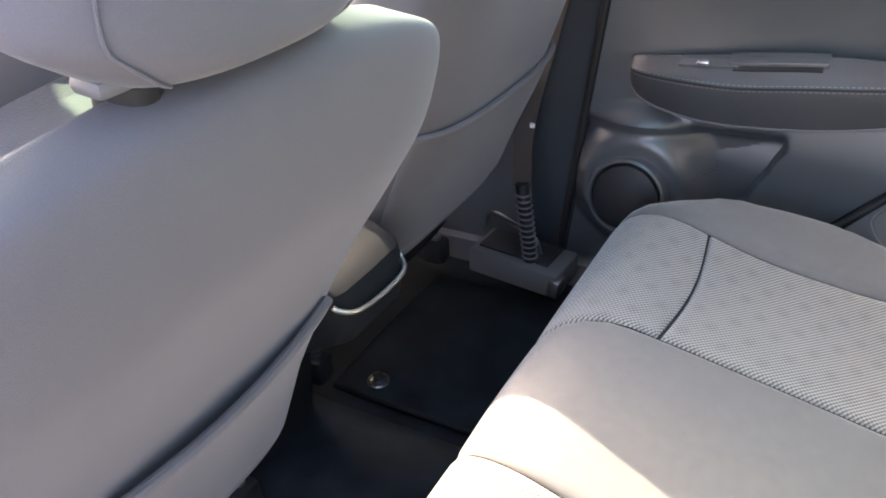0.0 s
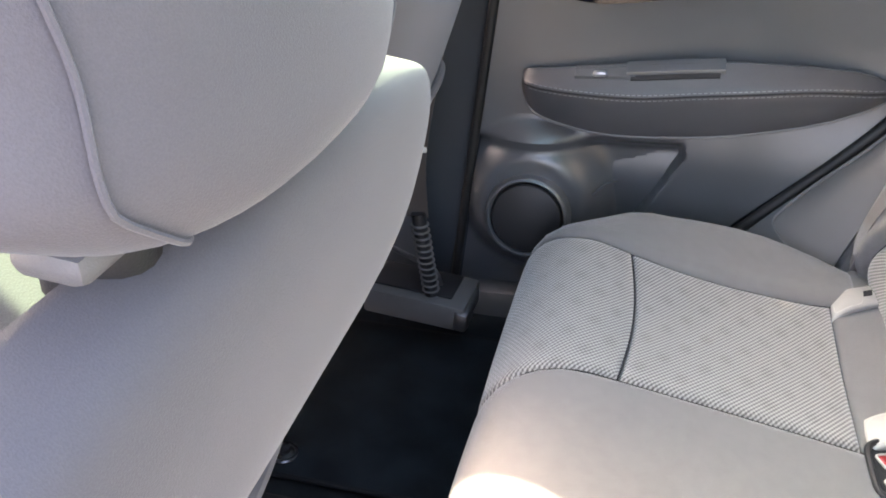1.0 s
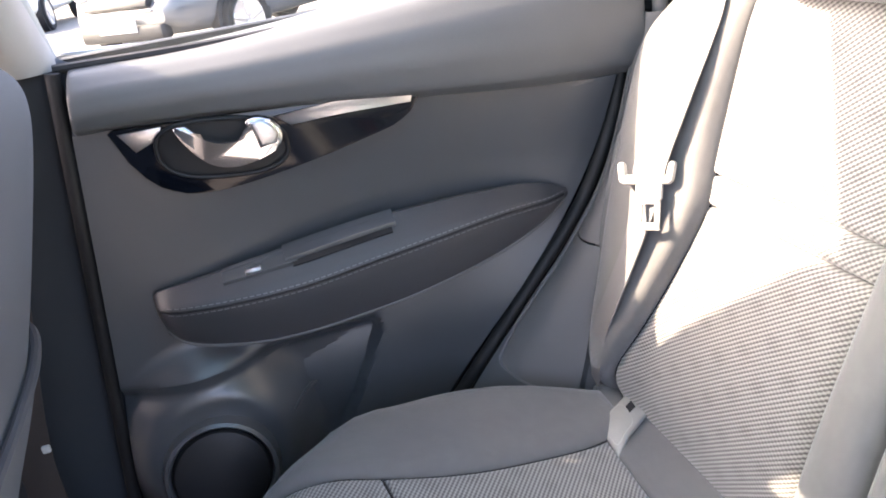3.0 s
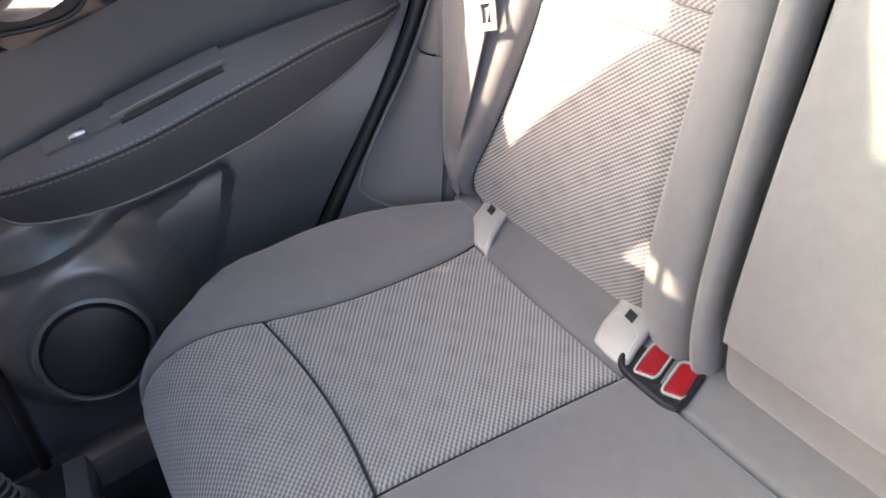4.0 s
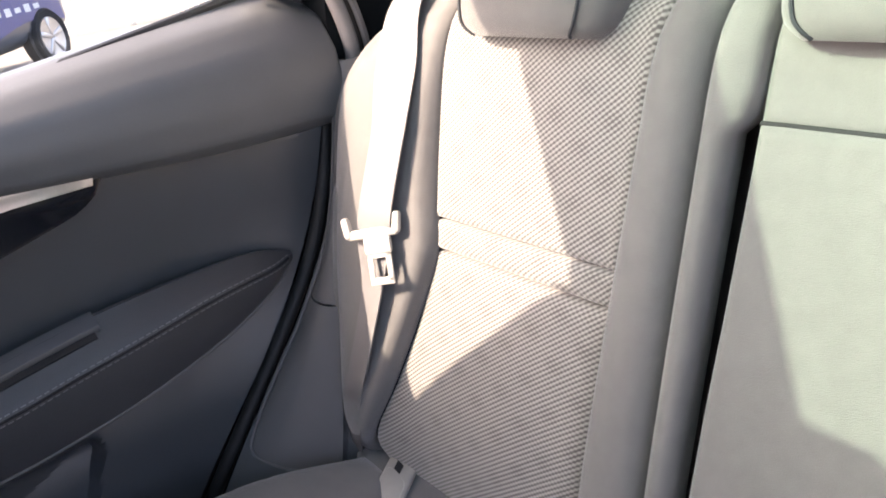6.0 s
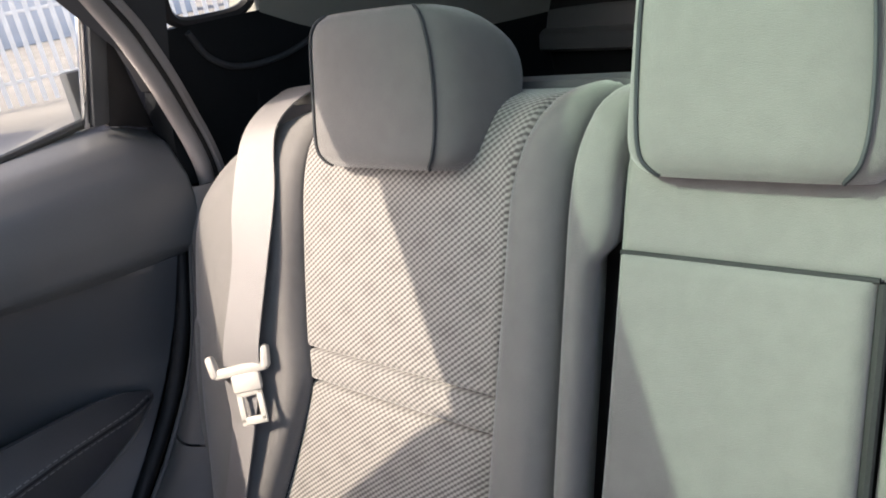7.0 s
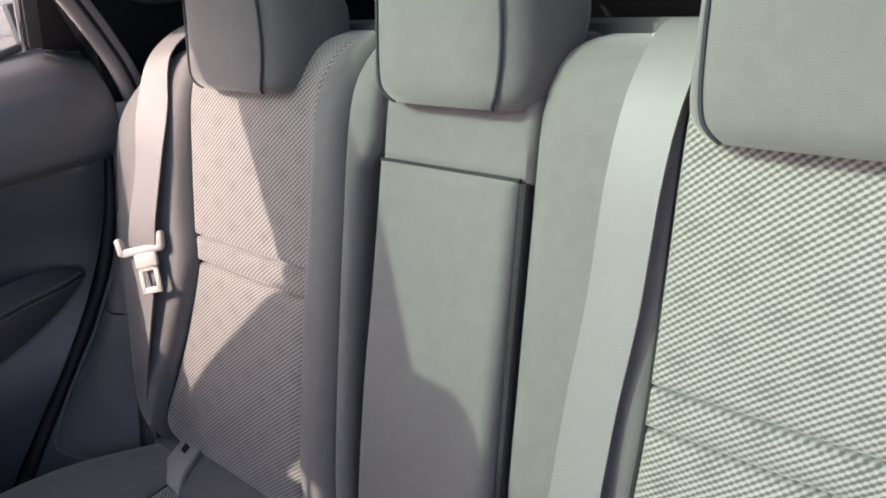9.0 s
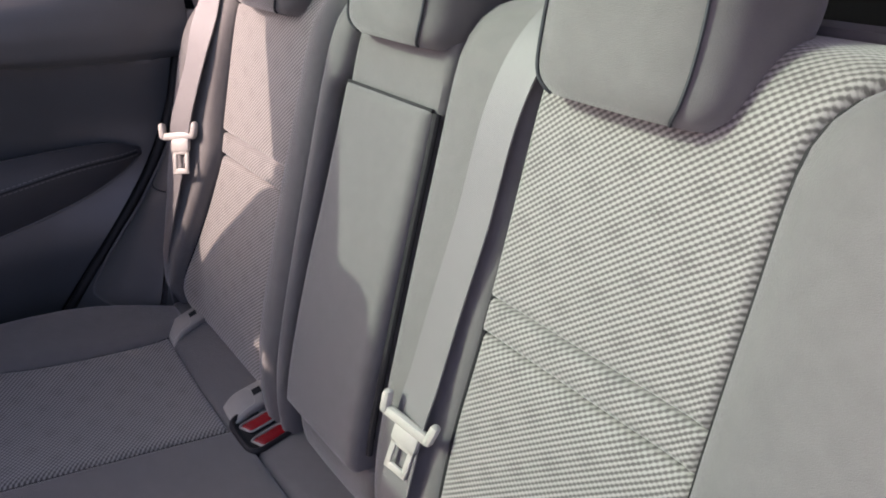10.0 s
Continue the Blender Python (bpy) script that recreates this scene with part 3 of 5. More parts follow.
def make_pillars():
    # far B pillar: dark below, pale trim above the window line
    def pillar(side, name_low, name_up):
        rings = []
        for z, y0, y1, x in ((0.04, 0.66, 0.98, 0.722), (0.30, 0.66, 0.93, 0.724), (0.60, 0.63, 0.86, 0.724), (0.86, 0.60, 0.86, 0.722), (0.922, 0.700, 0.838, 0.692)):
            rings.append([(side * (x + dx), y, z) for dx, y in ((0.02, y0), (0.0, y0 + 0.02), (-0.008, (y0 + y1) / 2), (0.0, y1 - 0.02), (0.02, y1), (0.05, y1), (0.05, y0))])
        structure(name_low, loft(rings), PILLAR, "dark lower trim of the door pillar", "pillar trim")
        rings = []
        for z, y0, y1, x in ((0.86, 0.618, 0.685, 0.708), (0.94, 0.622, 0.692, 0.672), (0.953, 0.624, 0.80, 0.665), (0.99, 0.626, 0.84, 0.642), (1.04, 0.630, 0.86, 0.610), (1.10, 0.636, 0.86, 0.570), (1.21, 0.650, 0.84, 0.505)):
            rings.append([(side * (x + dx), y, z) for dx, y in ((0.02, y0), (0.0, y0 + 0.015), (-0.008, (y0 + y1) / 2), (0.0, y1 - 0.015), (0.02, y1), (0.05, y1), (0.05, y0))])
        structure(name_up, loft(rings), BEIGE, "pale upper trim of the door pillar", "pillar trim")

    pillar(1, "pillar_trim_far_low", "pillar_trim_far_high")
    pillar(-1, "pillar_trim_near_low", "pillar_trim_near_high")
    # side rails of the roof and sills
    for side, n1, n2 in ((1, "roof_rail_far", "door_sill_far"), (-1, "roof_rail_near", "door_sill_near")):
        bm = tube([(side * 0.54, -0.9, 1.08), (side * 0.51, -0.3, 1.165), (side * 0.490, 0.2, 1.178), (side * 0.490, 0.7, 1.178), (side * 0.505, 1.05, 1.15), (side * 0.62, 1.6, 0.95)], 0.030, 10, 5)
        structure(n1, bm, BEIGE, "pale trim along the roof's side", "roof trim")
        structure(n2, block((side * 0.72, 0.35, 0.06), (0.09, 1.4, 0.10), bevel=0.02), HARD, "grey plastic door sill cover", "door sill")
    # front doors under their windows
    for side, nm in ((1, "door_2"), (-1, "door_3")):
        rings = []
        for y, up in ((0.80, 0.035), (0.90, 0.030), (0.98, 0.012), (1.1, 0.0), (1.5, -0.01), (1.8, -0.02)):
            rings.append([(side * x, y, z) for x, z in ((0.70, 0.08), (0.69, 0.5), (0.675, 0.80), (0.70, 0.850 + up), (0.74, 0.855 + up), (0.76, 0.5), (0.76, 0.08))])
        structure(nm, loft(rings), SOFT, "dark grey inner panel of a front door", "car door")
    # bulkhead and dashboard close the front
    structure("dashboard", block((0, 1.75, 0.55), (1.46, 0.35, 0.75), bevel=0.08, seg=4), SOFT, "dark dashboard across the front", "dashboard")
    # luggage space: tailgate, side panels, parcel shelf
    structure("tailgate_trim", block((0, -0.90, 0.68), (1.30, 0.06, 0.74), (-8, 0, 0), 0.03, 3), DARK, "dark trim inside the tailgate", "tailgate")
    lip = ((-0.832, 0.800), (-0.824, 0.806), (-0.822, 0.832), (-0.830, 0.838), (-0.842, 0.840), (-0.846, 0.868), (-0.856, 0.878), (-0.905, 0.884), (-0.905, 0.80))
    structure("tailgate_ledge", loft([[(x, y - 0.05 * (x / 0.64) ** 4 + 0.05 * (abs(x) / 0.64) ** 2, z + 0.012 * (x / 0.64) ** 2) for y, z in lip] for x in [-0.64 + 0.08 * k for k in range(17)]]), QUARTER, "grey stepped ledge inside the tailgate", "tailgate")
    structure("luggage_floor", block((0, -0.56, 0.30), (1.40, 0.66, 0.04), bevel=0.01), CARPET, "black carpet of the luggage space", "luggage floor")


make_pillars()


def make_rear_corner(side, glass=True):
    """Quarter trim between the rear door and the tailgate, with its small window."""
    tag = "far" if side > 0 else "near"
    seat_x = table((0.20, 0.585), (0.286, 0.582), (0.35, 0.588), (0.44, 0.602), (0.55, 0.622), (0.65, 0.640), (0.90, 0.640))
    seat_y = table((0.20, 0.085), (0.286, 0.070), (0.35, 0.048), (0.44, 0.016), (0.55, -0.030), (0.65, -0.075), (0.90, -0.170))

    def skin(s, z):
        return Vector((side * (0.668 + (seat_x(z) - 0.668) * s), door_rear(z) - 0.018 + (seat_y(z) - door_rear(z) + 0.018) * s + 0.012 * math.sin(math.pi * s), z))

    def patch(z_low, z_high, sink):
        bm = bmesh.new()
        grid = []
        for i in range(13):
            s = i / 12
            a, b = z_low(s), z_high(s)
            grid.append([bm.verts.new(skin(s, a + (b - a) * j / 16) + Vector((side * sink, -sink, 0))) for j in range(17)])
        for i in range(12):
            for j in range(16):
                bm.faces.new((grid[i][j], grid[i + 1][j], grid[i + 1][j + 1], grid[i][j + 1]))
        bmesh.ops.recalc_face_normals(bm, faces=bm.faces)
        bmesh.ops.solidify(bm, geom=bm.faces[:], thickness=0.010)
        return bm

    low = lambda s: 0.345 - 0.055 * s + 0.035 * max(0, 1 - s * 7) ** 2
    structure("quarter_trim_" + tag, patch(low, lambda s: 0.512 - 0.012 * s, 0.0), QUARTER, "smooth grey plastic trim beside the rear seat", "side trim")
    structure("quarter_trim_high_" + tag, patch(lambda s: 0.514 - 0.012 * s, lambda s: 0.80, 0.001), QUARTER, "upper grey plastic trim beside the rear seat", "side trim")
    structure("quarter_trim_low_" + tag, patch(lambda s: 0.11, lambda s: low(s) - 0.002, 0.004), HARD, "dark plastic trim at the seat's foot", "side trim")
    bm = tube([skin(0.0, z) + Vector((-side * 0.002, 0.003, 0)) for z in (0.80, 0.75, 0.60, 0.50, 0.44, 0.40)] + [skin(s, low(s)) + Vector((-side * 0.001, 0.002, 0)) for s in (0.03, 0.1, 0.3, 0.6, 0.85, 1.0)], 0.0030, 8, 5)
    structure("trim_" + tag, bm, QUARTER, "thin raised edge of the quarter trim", "side trim")

    # upper quarter panel in pieces round the small window
    def slab(y0, y1, z0, z1, mat, name, label):
        rings = []
        for i in range(13):
            col = []
            for k in range(9):
                if callable(y0):
                    z = z0 + (z1 - z0) * k / 8
                    y = y0(z) + (y1 - y0(z)) * i / 12
                else:
                    y = y0 + (y1 - y0) * i / 12
                    low_z, high_z = z0(y) if callable(z0) else z0, z1(y) if callable(z1) else z1
                    z = low_z + (high_z - low_z) * k / 8
                col.append((0.672 - 0.42 * max(0, z - 0.86) - 0.012 * math.sin(max(0, z - 0.80) * 9) + 0.10 * min(0, y + 0.15), y, z))
            ring = [(side * x, yy, z) for x, yy, z in col] + [(side * (x + 0.06), yy, z) for x, yy, z in col[::-1]]
            rings.append(ring)
        structure(name + "_" + tag, loft(rings), mat, label, "side trim")

    slab(table((0.92, -0.106), (0.96, -0.086), (1.034, -0.036), (1.105, 0.04), (1.15, 0.12)), -0.110, 0.92, 1.15, PILLAR, "quarter_panel_front", "dark trim behind the rear door's frame")
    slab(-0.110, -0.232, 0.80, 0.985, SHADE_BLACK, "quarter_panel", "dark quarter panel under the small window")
    slab(-0.110, -0.232, 1.10, 1.17, BEIGE, "quarter_panel_top", "pale trim over the small window")
    split = table((-0.90, 0.875), (-0.60, 0.890), (-0.42, 0.915), (-0.319, 0.948), (-0.266, 0.968), (-0.232, 0.983))
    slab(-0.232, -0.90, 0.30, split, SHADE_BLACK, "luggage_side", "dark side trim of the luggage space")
    def side_at(y, z):
        return Vector((side * (0.670 - 0.42 * max(0, z - 0.86) - 0.012 * math.sin(max(0, z - 0.80) * 9) + 0.10 * min(0, y + 0.15)), y, z))

    crease = tube([side_at(y, z) for y, z in ((-0.134, 0.978), (-0.155, 0.951), (-0.173, 0.937), (-0.193, 0.928), (-0.225, 0.923), (-0.267, 0.925), (-0.298, 0.933), (-0.316, 0.941))], 0.004, 8, 4)
    structure("trim_crease_" + tag, crease, PILLAR, "raised curved crease of the dark quarter trim", "side trim")
    slab(-0.232, -0.90, split, 1.15, PILLAR_CLOTH, "rear_pillar", "pale upper trim of the rear pillar")
    structure("quarter_backing_" + tag, block((side * 0.728, -0.215, 0.66), (0.02, 0.36, 0.60), bevel=0.004), PILLAR, "dark inner skin behind the quarter trim", "side trim")
    if glass:
        win = thing("window_2", (0.61, -0.171, 1.043), "small dark-framed quarter window", "car window", "", "structure")
        pts3 = [(0.668 - 0.42 * (z - 0.86) + 0.10 * (y + 0.15), y, z) for y, z in squircle(-0.171, 1.043, 0.058, 0.056, 4, 36)]
        part("window_frame", tube(pts3 + [pts3[0]], 0.007, 8, 2), DARK, win, "black window rubber")
        pane = part("pane", plate(squircle(-0.171, 1.043, 0.061, 0.060, 4, 36), lambda y, z: Vector((0.690 - 0.42 * (z - 0.86) + 0.10 * (y + 0.15), y, z)), (0.004, 0, 0), 0), GLASS, win, "clear quarter glass", False)
        pane.visible_shadow = False


make_rear_corner(1)
make_rear_corner(-1, False)


# ---------------------------------------------------------------- rear seat
B_LINE = smooth_line([(0, -0.004, 0.275), (0, 0.004, 0.33), (0, -0.002, 0.39), (0, -0.020, 0.46), (0, -0.066, 0.60), (0, -0.110, 0.73), (0, -0.139, 0.815), (0, -0.158, 0.848), (0, -0.190, 0.866), (0, -0.250, 0.862)], 10)
B_ARC = [0.0]
for p, q in zip(B_LINE, B_LINE[1:]):
    B_ARC.append(B_ARC[-1] + (q - p).length)


def arc_at(z):
    """How far up the backrest's line a height lies (below the crest)."""
    k = next(i for i, p in enumerate(B_LINE) if p.z >= z)
    a, b = B_LINE[k - 1], B_LINE[k]
    w = (z - a.z) / (b.z - a.z)
    return B_ARC[k - 1] + (B_ARC[k] - B_ARC[k - 1]) * w


B_TOP = B_ARC[-1]


def on_back(x, a):
    """A place on the rear backrest: x across, a metres up its surface."""
    k = min(max(1, next((i for i, v in enumerate(B_ARC) if v >= a), len(B_ARC) - 1)), len(B_ARC) - 1)
    w = (a - B_ARC[k - 1]) / (B_ARC[k] - B_ARC[k - 1])
    p = B_LINE[k - 1].lerp(B_LINE[k], w)
    e = abs(x)
    y, z = p.y, p.z
    crown = step(B_TOP, B_TOP - 0.16, a)
    y += 0.016 * step(0.455, 0.53, e) * crown * step(0.0, 0.10, a)
    y += 0.014 * step(0.205, 0.15, x) * step(0.075, 0.125, x) * crown
    y -= 0.04 * step(0.62, 0.68, e) ** 2
    z -= 0.060 * step(0.46, 0.66, e) * step(B_TOP - 0.22, B_TOP, a)
    return Vector((x, y, z))


def back_panel(left, right, a0, a1):
    def f(s, t):
        a = a0 + (a1 - a0) * t
        l = left(a) if callable(left) else left
        r = right(a) if callable(right) else right
        return on_back(l + (r - l) * s, a)

    return f


ins_out = table((arc_at(0.33), 0.556), (arc_at(0.40), 0.516), (arc_at(0.44), 0.498), (arc_at(0.52), 0.472), (arc_at(0.606), 0.448), (arc_at(0.65), 0.454), (arc_at(0.75), 0.462), (arc_at(0.82), 0.462), (B_TOP, 0.440))
ins_out_near = table((arc_at(0.33), 0.500), (arc_at(0.45), 0.486), (arc_at(0.60), 0.477), (arc_at(0.75), 0.474), (arc_at(0.82), 0.474), (arc_at(0.85), 0.482), (B_TOP, 0.530))
ins_in = table((arc_at(0.33), 0.212), (arc_at(0.45), 0.204), (arc_at(0.60), 0.194), (arc_at(0.75), 0.186), (arc_at(0.83), 0.182), (B_TOP, 0.165))
bol_out = table((arc_at(0.33), 0.600), (arc_at(0.42), 0.608), (arc_at(0.50), 0.622), (arc_at(0.56), 0.636), (arc_at(0.64), 0.648), (arc_at(0.76), 0.650), (arc_at(0.835), 0.618), (B_TOP, 0.560))
A_GROOVE, A_SEAM = arc_at(0.604), arc_at(0.638)


def neg(fn):
    return lambda a: -fn(a)


def seam_line(fn, a0, a1, lift=0.004, n=24):
    return [on_back(fn(a0 + (a1 - a0) * i / n) if callable(fn) else fn, a0 + (a1 - a0) * i / n) + Vector((0, lift, lift * 0.3)) for i in range(n + 1)]


ins_in_near = table((arc_at(0.33), 0.222), (arc_at(0.50), 0.222), (arc_at(0.60), 0.228), (arc_at(0.75), 0.230), (arc_at(0.85), 0.230), (B_TOP, 0.222))
INS_OUT = {1: ins_out, -1: ins_out_near}
INS_IN = {1: ins_in, -1: ins_in_near}


ridge = table((arc_at(0.30), 0.012), (arc_at(0.36), 0.018), (arc_at(0.42), 0.022), (arc_at(0.65), 0.024), (arc_at(0.75), 0.020), (arc_at(0.82), 0.012), (B_TOP, 0.010))


def proud_bolster(s, t):
    """The far bolster: a steep wall beside the insert, then a shoulder falling away to the door."""
    a = 0.010 + (B_TOP - 0.010) * t
    x0, x1, up = ins_out(a) + 0.003, bol_out(a), ridge(a)
    w = min(s / 0.32, 1)
    v = max((s - 0.32) / 0.68, 0)
    x = x0 + 0.012 * w + (x1 - x0 - 0.012) * v
    return on_back(x, a) + Vector((0, math.sin(w * math.pi / 2) * (0.014 * (1 - v ** 6) + (up - 0.014) * (1 - v ** 1.2)), 0))


def make_seat_back(side, owner):
    """Knit centre panels and plain bolsters of an outer place."""
    sg = (lambda fn: fn) if side > 0 else neg
    fl = side > 0
    ins_out, ins_in = INS_OUT[side], INS_IN[side]
    part("lower_insert", pad(back_panel(sg(ins_in), sg(ins_out), 0.012, A_GROOVE - 0.001), 0.012, 0.022, 26, 26, 0.03, fl), WEAVE, owner, "lower panel of black and grey knit cloth")
    part("middle_insert", pad(back_panel(sg(ins_in), sg(ins_out), A_GROOVE + 0.001, A_SEAM - 0.0005), 0.012, 0.008, 26, 10, 0.03, fl), WEAVE, owner, "narrow panel of black and grey knit cloth")
    part("upper_insert", pad(back_panel(sg(ins_in), sg(ins_out), A_SEAM + 0.0005, B_TOP), 0.013, 0.008, 26, 40, 0.03, fl), WEAVE, owner, "upper panel of black and grey knit cloth")
    if side > 0:
        part("outer_bolster", pad(proud_bolster, 0.009, 0.020, 40, 44, 0.03, fl), CLOTH, owner)
    else:
        part("outer_bolster", pad(back_panel(sg(ins_out), lambda a: -bol_out(a) - 0.03, 0.010, B_TOP), 0.018, 0.030, 26, 44, 0.05, fl), CLOTH, owner)


right_back = thing("car_seat", (0.40, -0.10, 0.30), "single rear backrest with knit insert and grey bolsters", "car seat", "rear seat backs")
make_seat_back(1, right_back)
part("inner_bolster", pad(back_panel(0.131, ins_in, 0.010, B_TOP), 0.020, 0.022, 14, 40, 0.05, True), CLOTH, right_back)
part("bolster_side", block((0.618, -0.040, 0.45), (0.06, 0.10, 0.42), (16, 0, 0), 0.02), CLOTH, right_back)
part("back_board", block((0.40, -0.205, 0.60), (0.54, 0.05, 0.58), (16, 0, 0), 0.02), CLOTH_BACK, right_back)

wide_back = thing("car_seat", (-0.30, -0.10, 0.30), "double rear backrest with folding centre armrest, grey cloth", "car seat", "rear seat backs")
make_seat_back(-1, wide_back)
A_ARM = arc_at(0.777)
part("side_strip", pad(back_panel(lambda a: 0.104 - 0.015 * step(A_ARM - 0.004, A_ARM + 0.008, a), 0.127, 0.012, B_TOP), 0.018, 0.012, 12, 60, 0.05, True), CLOTH, wide_back)
part("inner_bolster", pad(back_panel(neg(ins_in_near), -0.099, 0.010, B_TOP), 0.013, 0.024, 20, 40, 0.05, True), CLOTH, wide_back)
part("centre_upper_panel", pad(back_panel(-0.099, 0.088, A_ARM - 0.006, B_TOP), 0.013, 0.008, 20, 24, 0.05, True), CLOTH, wide_back)
part("centre_lower_panel", pad(back_panel(-0.100, 0.094, 0.012, arc_at(0.375)), 0.012, 0.016, 18, 10, 0.05, True), CLOTH, wide_back)
arm_swell = table((0.0, 0.022), (0.45, 0.018), (0.66, 0.013), (1.0, 0.008))
part("folding_armrest", pad(lambda s, t: on_back(-0.091 + 0.176 * s, arc_at(0.379) + (A_ARM + 0.002 - arc_at(0.379)) * t) + Vector((0, arm_swell(t), 0)), 0.014, 0.011, 24, 36, 0.06, True), CLOTH, wide_back, "folded centre armrest in plain grey cloth")
# dark cords laid along the armrest's edges stand for shade in the gaps
gap_line = [on_back(-0.0945, arc_at(0.40 + 0.0377 * k)) + Vector((0, 0.012, 0)) for k in range(11)]
part("armrest_gap_shade", tube(gap_line, 0.0042, 8, 2), SEAM, wide_back, "dark cord for the shade in the gap beside the armrest")
gap_line = [on_back(-0.092 + 0.0174 * k, A_ARM + 0.003) + Vector((0, 0.016, 0)) for k in range(11)]
part("armrest_gap_shade", tube(gap_line, 0.0022, 8, 2), SEAM, wide_back, "dark cord for the shade in the gap over the armrest")
# black block behind the armrest gives the recess its shade by colour
part("recess", block((0.0, -0.104, 0.585), (0.21, 0.02, 0.42), (18.7, 0, 0), 0.0), DARK, wide_back, "dark block for the shade in the recess round the armrest", False)
part("back_board", block((-0.29, -0.205, 0.60), (0.80, 0.05, 0.58), (16, 0, 0), 0.02), CLOTH_BACK, wide_back)

for owner, side in ((right_back, 1), (wide_back, -1)):
    sg = (lambda fn: fn) if side > 0 else neg
    part("seam", tube(seam_line(sg(INS_OUT[side]), 0.02, B_TOP - 0.01), 0.0028, 6, 2), SEAM, owner)
    part("seam", tube(seam_line(sg(INS_IN[side]), 0.02, B_TOP - 0.01), 0.0024, 6, 2), SEAM, owner)


# cushion
def cushion_top(x, y):
    z = 0.300 + 0.2 * (y - 0.03)
    e = abs(x)
    z += 0.008 * step(0.45, 0.55, e) * step(0.02, 0.12, y) * step(0.40, 0.25, y)
    z -= 0.05 * step(0.570, 0.64, e) + 0.014 * step(0.47, 0.60, e) * step(0.18, 0.42, y)
    z -= 0.010 * math.exp(-(((e - 0.31) / 0.12) ** 2)) * step(0.0, 0.15, y) * step(0.5, 0.3, y)
    return z




def on_cushion(x, q):
    """q runs forward over the cushion from its rear edge, then down its front."""
    e = abs(x)
    reach = 0.095 * step(0.46, 0.61, e)
    if q < 0.44:
        y = -0.03 + q * 1.02
        return Vector((x, y - reach * step(0.2, 0.44, q), cushion_top(x, y - reach * step(0.2, 0.44, q))))
    w = min((q - 0.44) / 0.16, 1)
    ang = w * math.pi / 2
    y0 = -0.03 + 0.44 * 1.02
    z0 = cushion_top(x, y0 - reach)
    yy = y0 + 0.119 * math.sin(ang)
    zz = z0 + 0.026 * math.sin(ang) - 0.11 * (1 - math.cos(ang))
    if q > 0.60:
        zz -= (q - 0.60)
        yy -= (q - 0.60) * 0.12
    return Vector((x, yy - reach, zz))


def cushion_panel(left, right, q0, q1):
    def f(s, t):
        l0 = left if not callable(left) else None
        a = q0(s) if callable(q0) else q0
        b = q1(s) if callable(q1) else q1
        q = a + (b - a) * t
        l = left(q) if l0 is None else l0
        r = right(q) if callable(right) else right
        return on_cushion(l + (r - l) * s, q)

    return f


c_in = table((0.08, 0.152), (0.20, 0.154), (0.38, 0.152), (0.46, 0.146), (0.51, 0.134), (0.56, 0.118), (0.75, 0.112))
c_out = table((0.08, 0.470), (0.13, 0.448), (0.22, 0.436), (0.30, 0.433), (0.38, 0.442), (0.45, 0.455), (0.53, 0.468), (0.75, 0.474))
bench = thing("rear_bench", (0.0, 0.25, 0.12), "long rear bench cushion, knit inserts in plain grey cloth", "car seat")
Q_SEAM = 0.395


def q_seam(s):
    return Q_SEAM - 0.012 * math.sin(math.pi * s) + 0.006


for side in (1, -1):
    sg = (lambda fn: fn) if side > 0 else neg
    fl = side > 0
    part("seat_insert", pad(cushion_panel(sg(c_in), sg(c_out), lambda s: 0.124 - 0.008 * s, lambda s: q_seam(s) - 0.0005), 0.010, 0.010, 26, 26, 0.03, not fl), WEAVE, bench, "seat panel of black and grey knit cloth")
    part("front_insert", pad(cushion_panel(sg(c_in), sg(c_out), lambda s: q_seam(s) + 0.0005, 0.76), 0.010, 0.010, 26, 30, 0.03, not fl), WEAVE, bench, "front panel of black and grey knit cloth")
    part("outer_bolster", pad(cushion_panel(sg(lambda q: c_out(max(q, 0.10))), lambda q, sd=side: sd * (0.56 + 0.055 * step(0.05, 0.30, q)), 0.070, 0.74), 0.016, 0.028, 22, 40, 0.04, not fl), CLOTH, bench)
    part("rear_strip", pad(cushion_panel(side * 0.154, side * 0.585, 0.0, lambda s: 0.123 - 0.008 * min(s / 0.72, 1) - 0.045 * step(0.72, 1, s)), 0.008, 0.012, 24, 12, 0.03, not fl), CLOTH, bench)
    line = [on_cushion(side * c_out(q), q) + Vector((0, 0, 0.004)) for q in (0.10, 0.15, 0.2, 0.25, 0.3, 0.35, 0.4, 0.45, 0.5, 0.55, 0.6, 0.7)]
    part("seam", tube(line, 0.0017, 6, 4), SEAM, bench)
    line = [on_cushion(side * c_in(q), q) + Vector((0, 0, 0.004)) for q in (0.13, 0.2, 0.25, 0.3, 0.35, 0.4, 0.45, 0.5, 0.55, 0.6, 0.7)]
    part("seam", tube(line, 0.0016, 6, 4), SEAM, bench)
    line = [on_cushion(side * (c_in(Q_SEAM) + (c_out(Q_SEAM) - c_in(Q_SEAM)) * i / 10), q_seam(i / 10)) + Vector((0, 0, 0.006)) for i in range(11)]
    part("seam", tube(line, 0.0017, 6, 3), SEAM, bench)
part("centre_panel", pad(cushion_panel(neg(c_in), c_in, 0.112, 0.76), 0.010, 0.012, 30, 40, 0.04), CLOTH, bench)
part("centre_rear_strip", pad(cushion_panel(-0.152, 0.152, 0.0, 0.110), 0.008, 0.012, 24, 10, 0.03), CLOTH, bench)
